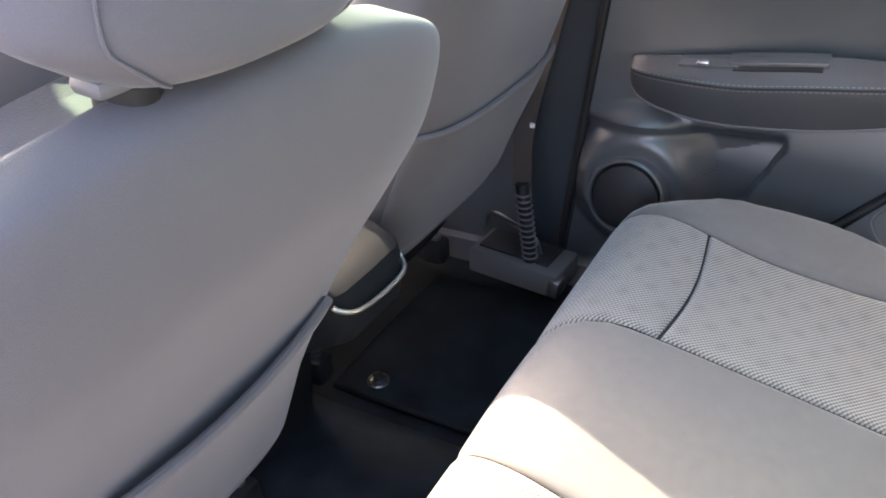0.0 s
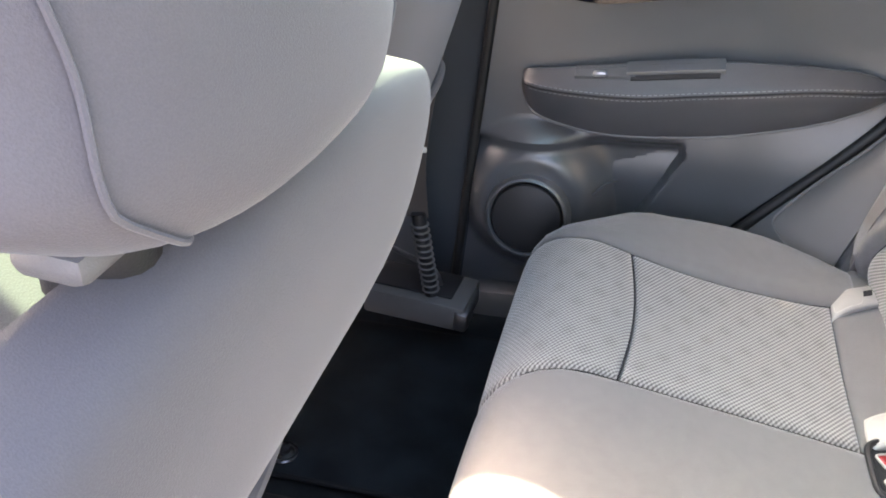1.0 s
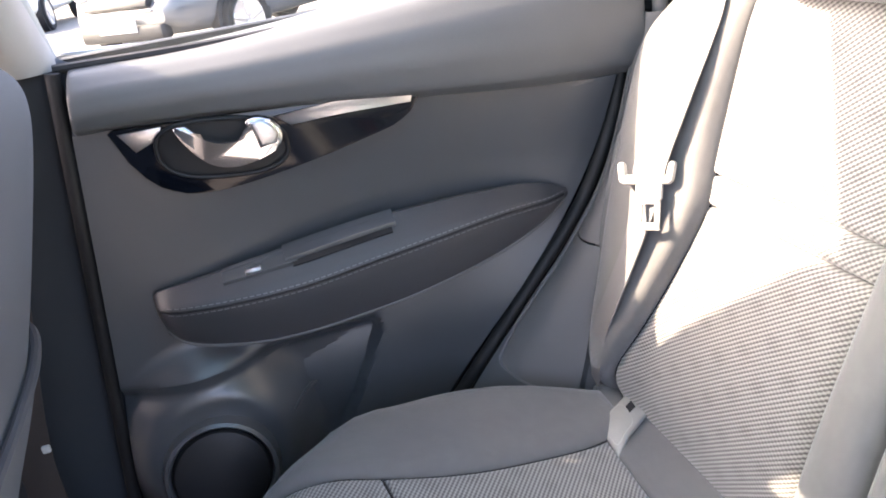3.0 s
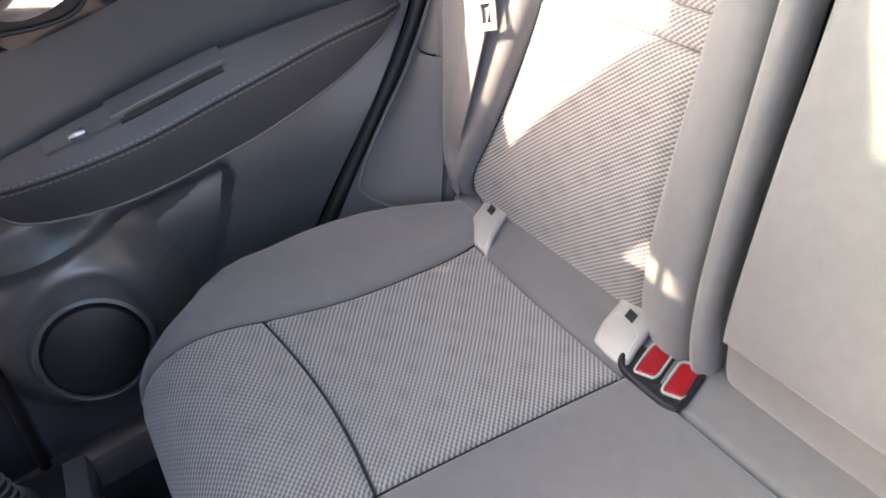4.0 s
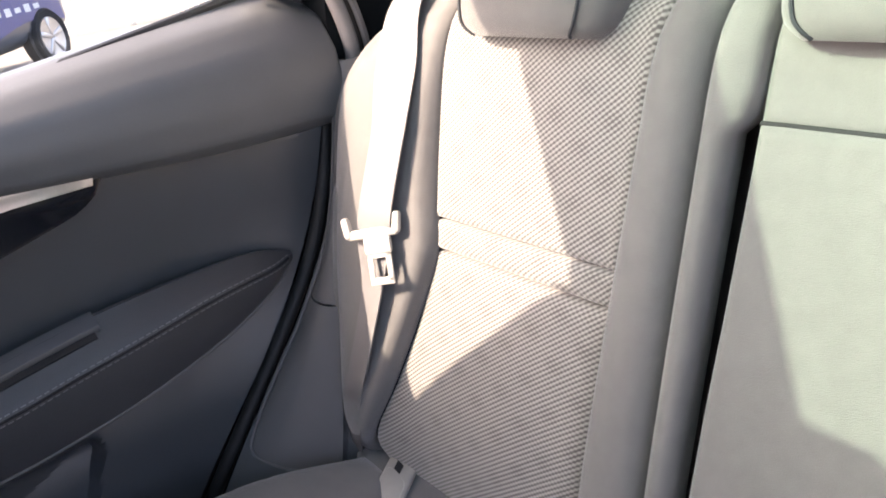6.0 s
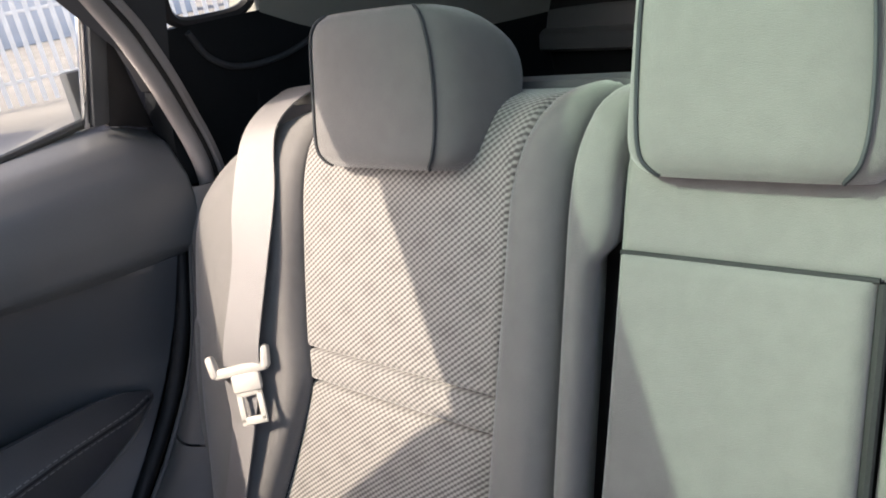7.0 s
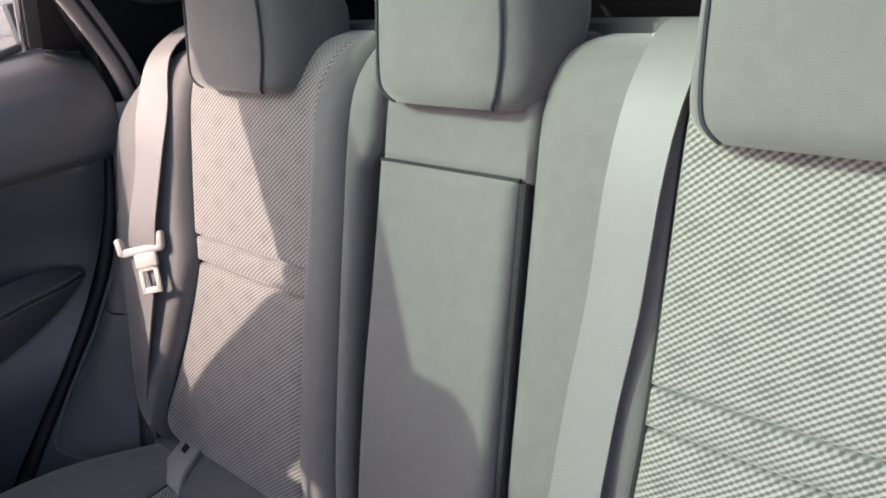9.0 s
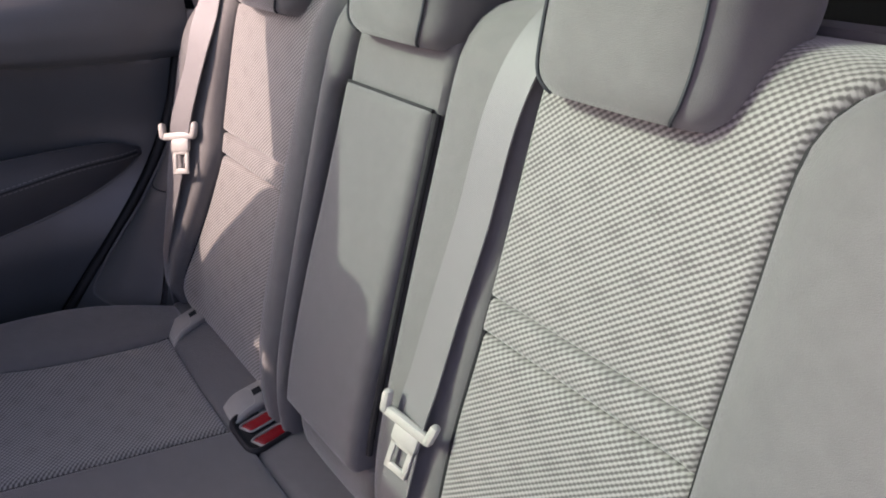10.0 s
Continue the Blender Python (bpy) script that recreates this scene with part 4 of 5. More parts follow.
part("bench_base", block((0, 0.22, 0.15), (1.16, 0.52, 0.17), bevel=0.02), CARPET, bench)


def make_headrest(cx, cy, z_low, wide, tall, deep, label, lean=15.0, group="rear headrests", mat=CLOTH, post=0.05, posts=True, post_gap=0.07, rear_seam=0.0, power=3.4, shape=None):
    """A padded headrest: front pad, wrapped sides with piping, two posts."""
    at = Vector((cx, cy, z_low - post))
    head = thing("headrest", at, label, "headrest", group)
    m = pose(cx, cy, z_low, lean, 0, 0)
    if rear_seam:
        k0, k1, k2, d0, d1 = shape
        prof = table((0.0, k0 - 0.15), (0.06, k0), (0.14, (1 + k0) / 2), (0.24, 1.0), (0.45, (1 + k1) / 2), (0.7, k1), (0.92, k2), (1.0, k2 - 0.12))
    else:
        prof = table((0.0, 0.80), (0.08, 0.94), (0.25, 1.0), (0.6, 0.99), (0.85, 0.93), (0.95, 0.84), (1.0, 0.70))
        taper = table((0.0, 0.40), (0.12, 0.62), (0.35, 0.88), (0.58, 1.0), (0.82, 0.92), (1.0, 0.52))
    rings = []
    for j in range(23):
        w = 0.5 - 0.5 * math.cos(math.pi * j / 22)
        k = prof(w)
        edge = math.sqrt(max(1 - max(0, (0.16 - w) / 0.16) ** 2.4, 0.05)) * math.sqrt(max(1 - max(0, (w - 0.78) / 0.22) ** 2.2, 0.06))
        if rear_seam:
            dd = deep / 2 * (0.42 + 0.58 * edge) * (d0 + (1 - d0) * math.sin(math.pi * w))
            mid = d1 * w - deep * 0.5
        else:
            dd = deep / 2 * taper(w)
            mid = 0.012 * w - dd - 0.016 * (1 - edge)
        ring = [m @ Vector((x, y + mid, w * tall)) for x, y in squircle(0, 0, wide / 2 * k, dd, power, 44)]
        rings.append(ring)
    part("pad", loft(rings), mat, head)
    for sg in (-1, 1):
        if rear_seam:
            k = 39 if sg > 0 else 27
        else:
            k = round(44 * 52 / 360) if sg > 0 else 22 - round(44 * 52 / 360)
        line = [rings[j][k] for j in range(1, 22)]
        out = -0.0012 if rear_seam else 0.0012
        line = [p + (m.to_3x3() @ Vector((sg * 0.0012, out, 0))) for p in line]
        part("piping", tube(line, 0.0011 if rear_seam else 0.0016, 6, 2), mat if rear_seam else PILLAR, head)
    if posts:
        for sg in (-1, 1):
            a, b = m @ Vector((sg * post_gap, -deep * 0.5, 0.03)), m @ Vector((sg * post_gap, -deep * 0.5, -post))
            part("post", tube([a, b], 0.0065, 12, 1), CHROME, head, "chrome headrest post")
    return head


make_headrest(0.320, -0.092, 0.842, 0.194, 0.140, 0.150, "dark purple-grey padded headrest with piped sides")
make_headrest(-0.012, -0.096, 0.845, 0.184, 0.150, 0.150, "grey padded centre headrest with piped sides")
make_headrest(-0.332, -0.090, 0.838, 0.186, 0.170, 0.155, "pale-lit grey padded headrest with piped sides")


# child-seat anchor covers
def make_anchor(front, rear_x, label):
    """Pale cover with a square opening over a child-seat anchor; front and rear are x of its middle."""
    a = thing("anchor_cover", (front, 0.045, 0.29), label, "anchor cover", "child-seat anchor covers")

    def shell(s, t):
        x = rear_x + (front - rear_x) * t + (0.060 - 0.003 * t) * (s - 0.5)
        y = 0.004 + 0.082 * t + 0.010 * (0.5 - s) * (1 - t) + 0.004 * t * (0.5 - s)
        z = 0.300 + 0.2 * (y - 0.03)
        return Vector((x, y, z + 0.014 - 0.016 * max(0, (t - 0.62) / 0.38) ** 2 + 0.003 * math.sin(math.pi * s)))

    part("cover", pad(shell, 0.004, 0.005, 16, 22, 0.016), GUIDE, a)
    # square opening: a thin dark slab on the cover stands for its shade
    def square(h, lift):
        out = []
        for s, t in ((0.5 - h, 0.33 - h * 0.75), (0.5 + h, 0.33 - h * 0.75), (0.5 + h, 0.33 + h * 0.75), (0.5 - h, 0.33 + h * 0.75)):
            out.append(shell(s, t) + Vector((0, 0, lift)))
        return out

    bm = bmesh.new()
    top = [bm.verts.new(p) for p in square(0.12, 0.0062)]
    bot = [bm.verts.new(p - Vector((0, 0, 0.004))) for p in square(0.12, 0.0062)]
    bm.faces.new(top)
    bm.faces.new(bot[::-1])
    for k in range(4):
        bm.faces.new((top[k], bot[k], bot[(k + 1) % 4], top[(k + 1) % 4]))
    part("opening", bm, SEAM, a, "dark square slab for the shaded opening", False)
    ring = [shell(0.5 + 0.40 * c, 0.70 + 0.26 * d) + Vector((0, 0, 0.0040)) for c, d in squircle(0, 0, 1, 1, 5, 32)]
    part("lid_edge", tube(ring + [ring[0]], 0.0011, 6, 2), TONGUE, a, "pale raised lid edge")
    return a


make_anchor(0.450, 0.514, "pale grey plastic child-seat anchor cover in the seat crease")
make_anchor(0.186, 0.223, "pale grey plastic child-seat anchor cover beside the buckles")


# buckles
def make_buckle(x, y, z, tilt):
    bk = thing("seat_belt_buckle", (x, y, z - 0.03), "black seat belt buckle with a red button", "belt buckle", "seat belt buckles")
    part("housing", block((x, y, z - 0.004), (0.035, 0.070, 0.030), (tilt, 0, 24), 0.006), DARK, bk)
    m = pose(x, y, z, tilt, 0, 24)
    ring = [m @ Vector((a, b, 0.0125)) for a, b in squircle(0, 0.002, 0.0128, 0.029, 6, 32)]
    part("rim", tube(ring + [ring[0]], 0.0016, 8, 2), GUIDE, bk, "pale rim round the button")
    rings = []
    for h, k in ((0.004, 1.0), (0.0125, 1.0), (0.0142, 0.94), (0.0146, 0.85)):
        rings.append([m @ Vector((a, b, h - 0.0022 * (1 - (b / 0.028) ** 2) * (h > 0.006))) for a, b in squircle(0, 0.002, 0.0112 * k, 0.0272 * k, 6, 32)])
    part("release_button", loft(rings), RED, bk, "red release button")
    return bk


make_buckle(0.150, 0.053, 0.303, 11)
make_buckle(0.112, 0.051, 0.303, 11)
pocket = thing("buckle_pocket", (0.14, 0.05, 0.29), "black pocket in the seat crease round the buckles", "buckle pocket")
ring = [(0.143 + dx - 0.42 * dy, 0.046 + dy, 0.314 + 0.2 * dy) for dx, dy in squircle(0, 0, 0.044, 0.046, 5, 32)]
part("rim", tube(ring + [ring[0]], 0.004, 8, 2), DARK, pocket)
part("well", plate([(p[0], p[1]) for p in ring], lambda a, b: Vector((a, b, 0.311 + 0.2 * (b - 0.046))), (0, 0, -0.03), 0), SEAM, pocket, "", False)


# belts
def make_belt(rows, tongue_at, tongue_turn, label, guide_at, guide_turn):
    belt = thing("seat_belt", tongue_at, label, "seat belt", "rear seat belts")
    part("webbing", ribbon(rows), BELT, belt)
    tg = pose(*tongue_at, *tongue_turn)
    bm = bmesh.new()
    # crossbar with two raised ears
    block((0, 0, 0), (0.064, 0.010, 0.012), bevel=0.004, bm=bm)
    for sx in (-1, 1):
        block((sx * 0.031, 0.001, 0.009), (0.010, 0.012, 0.026), (0, sx * 8, 0), 0.0045, bm=bm)
    block((-0.004, 0, -0.014), (0.034, 0.009, 0.022), bevel=0.004, bm=bm)
    bmesh.ops.transform(bm, matrix=tg, verts=bm.verts)
    tongue = part("tongue", bm, TONGUE, belt, "pale plastic belt tongue")
    bm = bmesh.new()
    for dx in (-0.0115, 0.0115):
        block((-0.004 + dx, 0, -0.040), (0.007, 0.004, 0.036), bevel=0.0015, bm=bm)
    for dz in (-0.056, -0.025):
        block((-0.004, 0, dz), (0.030, 0.004, 0.009), bevel=0.0015, bm=bm)
    bmesh.ops.transform(bm, matrix=tg, verts=bm.verts)
    part("tongue_plate", bm, TONGUE, tongue, "tongue plate with a square hole")
    gm = pose(*guide_at, *guide_turn)
    bm = bmesh.new()
    for dy in (-0.013, 0.013):
        block((0, dy, 0), (0.076, 0.014, 0.010), bevel=0.004, bm=bm)
    for dx in (-0.034, 0.034):
        block((dx, 0, 0), (0.012, 0.036, 0.010), bevel=0.004, bm=bm)
    bmesh.ops.transform(bm, matrix=gm, verts=bm.verts)
    part("belt_guide", bm, GUIDE, belt, "pale plastic belt guide on the backrest top")
    return belt


def lay(x, z, lift, half=0.0235, slope=0.0):
    p = on_back(x, arc_at(z)) + Vector((0, 0.016 + lift * 0.5, 0.004))
    return (p + Vector((half, 0.0, slope)), p - Vector((half, 0.0, slope)))


make_belt(
    [((0.545, -0.260, 0.880), (0.480, -0.260, 0.884)), ((0.548, -0.205, 0.894), (0.484, -0.205, 0.898)), ((0.545, -0.132, 0.868), (0.494, -0.138, 0.872)), ((0.530, -0.080, 0.802), (0.480, -0.100, 0.806)), ((0.521, -0.052, 0.740), (0.475, -0.066, 0.744)), ((0.521, -0.014, 0.662), (0.479, -0.030, 0.662)), ((0.524, -0.004, 0.622), (0.480, -0.018, 0.620)), ((0.530, 0.002, 0.560), (0.488, 0.004, 0.560)), ((0.546, 0.026, 0.480), (0.506, 0.030, 0.478)), ((0.572, 0.038, 0.410), (0.532, 0.042, 0.408)), ((0.602, 0.036, 0.318), (0.560, 0.044, 0.318))],
    (0.500, -0.012, 0.634), (24, 6, 36), "pale grey seat belt hanging over the outer bolster", (0.514, -0.228, 0.880), (2, 4, 0))
make_belt(
    [((-0.180, -0.255, 0.880), (-0.232, -0.255, 0.880)), ((-0.181, -0.205, 0.892), (-0.231, -0.205, 0.892)), ((-0.182, -0.150, 0.862), (-0.230, -0.150, 0.862)), lay(-0.204, 0.80, 0.016), lay(-0.198, 0.70, 0.016), lay(-0.189, 0.62, 0.016), lay(-0.184, 0.54, 0.022), lay(-0.182, 0.50, 0.030), lay(-0.174, 0.42, 0.024), lay(-0.160, 0.35, 0.020), ((-0.135, 0.055, 0.296), (-0.182, 0.055, 0.296))],
    (-0.186, 0.006, 0.502), (14, -14, 14), "pale grey seat belt beside the centre armrest", (-0.206, -0.225, 0.878), (2, 0, 0))

knob = thing("seat_release", (-0.545, -0.155, 0.846), "round pale seat release on the backrest shoulder", "release knob")
part("knob", turned([(0.004, -0.01), (0.021, -0.01), (0.021, 0.003), (0.018, 0.005), (0.016, 0.0035), (0.004, 0.0035)], pose(-0.545, -0.146, 0.852, -50, -10, 0), 28), GUIDE, knob)


# ---------------------------------------------------------------- front seats
def make_front_seat(cx, skin, lift, rest_at, label, stitched, drop, scale=1.0):
    """A front seat seen from behind: backrest, rear cover with pocket, base, rails, headrest.
    skin holds (height, y) up the rear cover; lift shifts the shoulder's height."""
    base_y = skin[0][1]
    seat = thing("front_seat", (cx, base_y + 0.22, FLOOR_Z), label, "car seat", "front seats")
    line = smooth_line([(0, y, z) for z, y in skin], 6)
    zt = skin[-1][0]
    half = table(*[(z, w * scale) for z, w in ((0.34, 0.238), (0.42, 0.250), (0.55, 0.259), (0.70, 0.262), (zt - 0.11, 0.263), (zt - 0.05, 0.257), (zt - 0.02, 0.240), (zt, 0.200))])
    deep = table((0.34, 0.16), (0.50, 0.24), (0.70, 0.23), (zt - 0.08, 0.165), (zt - 0.03, 0.105), (zt, 0.05))

    def rear(u, z):
        """The rear skin: u from -1 to 1 across."""
        k = next((i for i, p in enumerate(line) if p.z >= z), len(line) - 1)
        a, b = line[max(k - 1, 0)], line[k]
        w = 0 if b.z == a.z else min(max((z - a.z) / (b.z - a.z), 0), 1)
        y = a.y + (b.y - a.y) * w
        return Vector((cx + u * half(z), y + 0.026 * abs(u) ** 4.0, z))

    rings = []
    for p in line:
        h, d = half(p.z), deep(p.z)
        ring = []
        for x, y in squircle(0, 0, 1, 1, 5.0, 64):
            yy = (y + 1) / 2
            ring.append((cx + x * h, p.y + d * yy + 0.016 * abs(x) ** 4 * (1 - yy), p.z - drop * abs(x) ** 3 * step(zt - 0.16, zt, p.z)))
        rings.append(ring)
    part("backrest", loft(rings), CLOTH_BACK, seat, "grey backrest")

    # on the driver's seat, stitched arcs on the inner side
    if stitched:
        for off in (0.0, 0.013):
            pts = []
            for i in range(21):
                w = i / 20
                z = zt - 0.016 - off + 0.008 * math.sin(math.pi * min(1, w * 1.4)) - 0.030 * w ** 2
                k = next((j for j, p in enumerate(line) if p.z >= z), len(line) - 1)
                y = line[k].y + 0.010 + (deep(z) - 0.012) * w
                yy = 2 * (y - line[k].y) / deep(z) - 1
                pts.append((cx - half(z) * min(1, (1 - min(abs(yy), 0.999) ** 5) ** 0.2) - 0.0012, y + 0.004, z))
            bm = bmesh.new()
            sm = smooth_line(pts, 6)
            for k in range(0, len(sm) - 1):
                tube([sm[k], sm[k].lerp(sm[k + 1], 0.75)], 0.0005, 5, 1, bm)
            part("stitching", bm, STITCH, seat, "pale double stitching")

    hem, span = 0.590 + lift, 0.92 if stitched else 0.66

    def pocket_skin(s, t):
        top = hem + 0.016 * (2 * s - 1) ** 2
        z = 0.375 + (top - 0.375) * t
        u = -span + 2 * span * s
        fall = (1 - (1 - abs(u) ** 5) ** 0.2) / 2
        wrap = deep(z) * fall + 0.016 * u ** 4 * (1 - fall) - 0.026 * u ** 4
        return rear(u, z) + Vector((0, wrap - 0.004 - (0.003 if stitched else 0.014) * math.sin(math.pi * s) * t, 0))

    pk = part("map_pocket", pad(pocket_skin, 0.004, 0.008, 24, 18, 0.004), CLOTH_BACK, seat, "grey map pocket")
    part("pocket_hem", tube([pocket_skin(i / 20, 1.0) + Vector((0, -0.003, 0)) for i in range(21)], 0.0055, 8, 2), CLOTH_BACK, pk)
    # cushion, side valance and rails
    rings = []
    for y, z0, z1, h in ((0.12, 0.20, 0.33, 0.215), (0.17, 0.17, 0.35, 0.240), (0.26, 0.15, 0.36, 0.255), (0.46, 0.16, 0.39, 0.250), (0.53, 0.20, 0.37, 0.23)):
        rings.append([(cx + x, base_y + y, z) for x, z in squircle(0, (z0 + z1) / 2, h, (z1 - z0) / 2, 4, 36)])
    part("cushion", loft(rings), DARK, seat, "black underside of the cushion")
    for sx in (-1, 1):
        rail = part("rail", block((cx + sx * 0.225, base_y + 0.40, FLOOR_Z + 0.055), (0.034, 0.44, 0.040), bevel=0.006), STEEL, seat, "dull steel seat rail")
        part("rail_cap", block((cx + sx * 0.225, base_y + 0.17, FLOOR_Z + 0.060), (0.046, 0.05, 0.056), bevel=0.010), DARK, rail)
        part("rail_bolt", turned([(0.003, 0), (0.011, 0), (0.011, 0.008), (0.004, 0.010)], pose(cx + sx * 0.225, base_y + 0.17, FLOOR_Z + 0.088), 12), STEEL, rail)
    rx, ry, rz, wide, tall, deep_h, lean, power, shape, post = rest_at
    py = ry - 0.055
    for sx in (-1, 1):
        part("headrest_guide", turned([(0.004, -0.01), (0.017, -0.01), (0.017, 0.008), (0.012, 0.013), (0.004, 0.013)], pose(rx + sx * 0.068, py + 0.005, zt - 0.004, 10, 0, 0), 20), DARK, seat, "black headrest guide")
        if not stitched and sx < 0:
            part("post_cover", block((rx + sx * 0.076, py - 0.004, zt + 0.008), (0.044, 0.022, 0.010), (6, 0, 0), 0.004), QUARTER, seat, "pale grey plastic post cover")
    make_headrest(rx, ry, rz, wide, tall, deep_h, "tall grey front headrest with piped sides", lean, "front headrests", CLOTH_BACK, post, True, 0.068, 0.080, power, shape)
    return seat


make_front_seat(0.380, [(0.35, 0.815), (0.45, 0.772), (0.55, 0.724), (0.65, 0.684), (0.75, 0.648), (0.824, 0.624), (0.864, 0.619), (0.894, 0.628)], 0.0, (0.362, 0.715, 0.975, 0.345, 0.180, 0.11, 2.0, 4.8, (0.80, 0.97, 0.86, 0.86, 0.012), 0.09), "grey driver's seat with a rear map pocket", True, 0.0, 1.02)
make_front_seat(-0.365, [(0.345, 0.735), (0.45, 0.694), (0.55, 0.646), (0.64, 0.594), (0.72, 0.541), (0.77, 0.512), (0.82, 0.498), (0.86, 0.493), (0.882, 0.498), (0.897, 0.520)], -0.015, (-0.363, 0.575, 0.907, 0.249, 0.130, 0.107, 9.0, 2.4, (0.738, 0.935, 0.62, 0.876, 0.038), 0.06), "grey passenger seat with a rear map pocket", False, 0.030, 0.969)


def make_console():
    con = thing("centre_console", (0.0, 1.0, FLOOR_Z), "black centre console with a silver trim arc", "centre console")
    rings = []
    for z, y0, h in ((FLOOR_Z, 0.93, 0.085), (0.25, 0.90, 0.088), (0.36, 0.80, 0.092), (0.41, 0.715, 0.090), (0.45, 0.705, 0.095), (0.485, 0.715, 0.098), (0.50, 0.74, 0.095)):
        rings.append([(x, y, z) for x, y in squircle(0, (y0 + 1.45) / 2, h, (1.45 - y0) / 2, 7, 40)])
    part("body", loft(rings), SHADE_BLACK, con)
    arc = [(0.076 * math.cos(q) - 0.006, 0.699 + 0.02 * abs(math.cos(q)) ** 8, 0.472 - 0.004 * math.cos(q) + 0.018 * math.sin(q)) for q in [math.pi * (1.0 + i / 14) for i in range(15)]]
    part("silver_trim", tube(arc, 0.0036, 8, 3), SATIN, con, "curved silver trim")
    part("lid", block((0, 0.98, 0.508), (0.19, 0.32, 0.030), bevel=0.014, seg=3), SHADE_BLACK, con)


make_console()


def make_front_belt_stalk():
    st = thing("belt_anchor", (0.60, 0.74, FLOOR_Z), "black ribbed belt anchor boot at the pillar's foot", "belt anchor")
    pts = [(0.560, 0.735, 0.13), (0.562, 0.738, 0.19), (0.562, 0.746, 0.26), (0.564, 0.755, 0.34)]
    part("boot", tube(pts, lambda w: 0.0135, 14, 14), DARK, st, "ribbed black boot")
    for k in range(14):
        z = 0.155 + 0.0125 * k
        part("rib", turned([(0.014, -0.002), (0.0172, 0.0), (0.014, 0.002)], pose(0.562, 0.735 + 0.11 * max(0, z - 0.16), z), 20), QUARTER, st)
    # webbing coloured as seen in shade, darker than the rear belts
    part("webbing", ribbon([((0.566, 0.737, 0.33), (0.566, 0.777, 0.33)), ((0.605, 0.745, 0.45), (0.605, 0.785, 0.45)), ((0.69, 0.72, 0.65), (0.69, 0.76, 0.65)), ((0.672, 0.668, 0.88), (0.676, 0.704, 0.88)), ((0.588, 0.670, 1.06), (0.592, 0.706, 1.06))]), SHADED_WEB, st, "belt webbing in a colour darkened for shade")
    cover = part("rail_cover", block((0.590, 0.765, 0.142), (0.108, 0.205, 0.056), (3, 0, -4), 0.008), QUARTER, st, "grey plastic rail cover")
    part("cover_recess", block((0.598, 0.772, 0.172), (0.078, 0.160, 0.006), (3, 0, -4), 0.003), DARK, cover)
    part("bar_end", block((0.548, 0.672, 0.136), (0.050, 0.026, 0.040), (8, 0, -4), 0.006), STEEL, st, "steel end cap")
    hoop = [(0.630, 0.870, 0.180), (0.622, 0.850, 0.225), (0.600, 0.790, 0.222), (0.585, 0.735, 0.205), (0.590, 0.725, 0.160)]
    part("bracket", tube(hoop, 0.0055, 8, 4, None, 0.5), STEEL, st, "bent steel bracket")
    part("clip", block((0.601, 0.750, 0.446), (0.006, 0.010, 0.010), bevel=0.002), WHITE_BIT, st, "small white clip")


make_front_belt_stalk()


def make_mat(x, y, w, d, label):
    mat = thing("floor_mat", (x, y, FLOOR_Z), label, "floor mat", "rear floor mats")
    part("carpet", block((x, y, FLOOR_Z + 0.009), (w, d, 0.014), bevel=0.006), CARPET, mat)
    ring = [(x + a, y + b, FLOOR_Z + 0.012) for a, b in squircle(0, 0, w / 2, d / 2, 9, 40)]
    part("binding", tube(ring + [ring[0]], 0.0045, 8, 1), SHADE_BLACK, mat)
    hook = part("fastener", turned([(0.004, 0), (0.016, 0), (0.016, 0.006), (0.010, 0.010), (0.010, 0.018), (0.004, 0.020)], pose(x - 0.165 * (1 if x > 0 else -1), y + 0.150, FLOOR_Z + 0.014), 20), DARK, mat, "black mat fastener")
    part("fastener_ring", tube([(x - 0.165 * (1 if x > 0 else -1) + 0.019 * math.cos(q), y + 0.150 + 0.019 * math.sin(q), FLOOR_Z + 0.018) for q in [math.pi * k / 8 for k in range(17)]], 0.003, 6, 1), STEEL, hook)


make_mat(0.375, 0.74, 0.41, 0.46, "black carpet mat in the far footwell")
make_mat(-0.375, 0.74, 0.41, 0.46, "black carpet mat in the near footwell")


# ---------------------------------------------------------------- outside
YARD_RISE = 0.30
YARD_Z = GROUND_Z + YARD_RISE


def make_ground():
    m = grained("worn_tarmac", (0.20, 0.185, 0.165), 0.95, 60, 0.4, 0.35, 0.22)
    bm = bmesh.new()
    n = 30
    vs = [[bm.verts.new((math.copysign(abs(i / n) ** 2.6, i) * 900, math.copysign(abs(j / n) ** 2.6, j) * 900, GROUND_Z + YARD_RISE * step(1.2, 7.0, math.copysign(abs(i / n) ** 2.6, i) * 900))) for j in range(-n, n + 1)] for i in range(-n, n + 1)]
    for i in range(2 * n):
        for j in range(2 * n):
            bm.faces.new((vs[i][j], vs[i + 1][j], vs[i + 1][j + 1], vs[i][j + 1]))
    tagged(new("ground", finish(bm, "ground", m)), "pale worn tarmac of a car yard", "ground", "", "structure")


make_ground()


def paint(name, color):
    m, n, l, b = material(name, color, 0.3, 0, 0.5)
    b.inputs["Coat Weight"].default_value = 0.8
    b.inputs["Coat Roughness"].default_value = 0.05
    return m


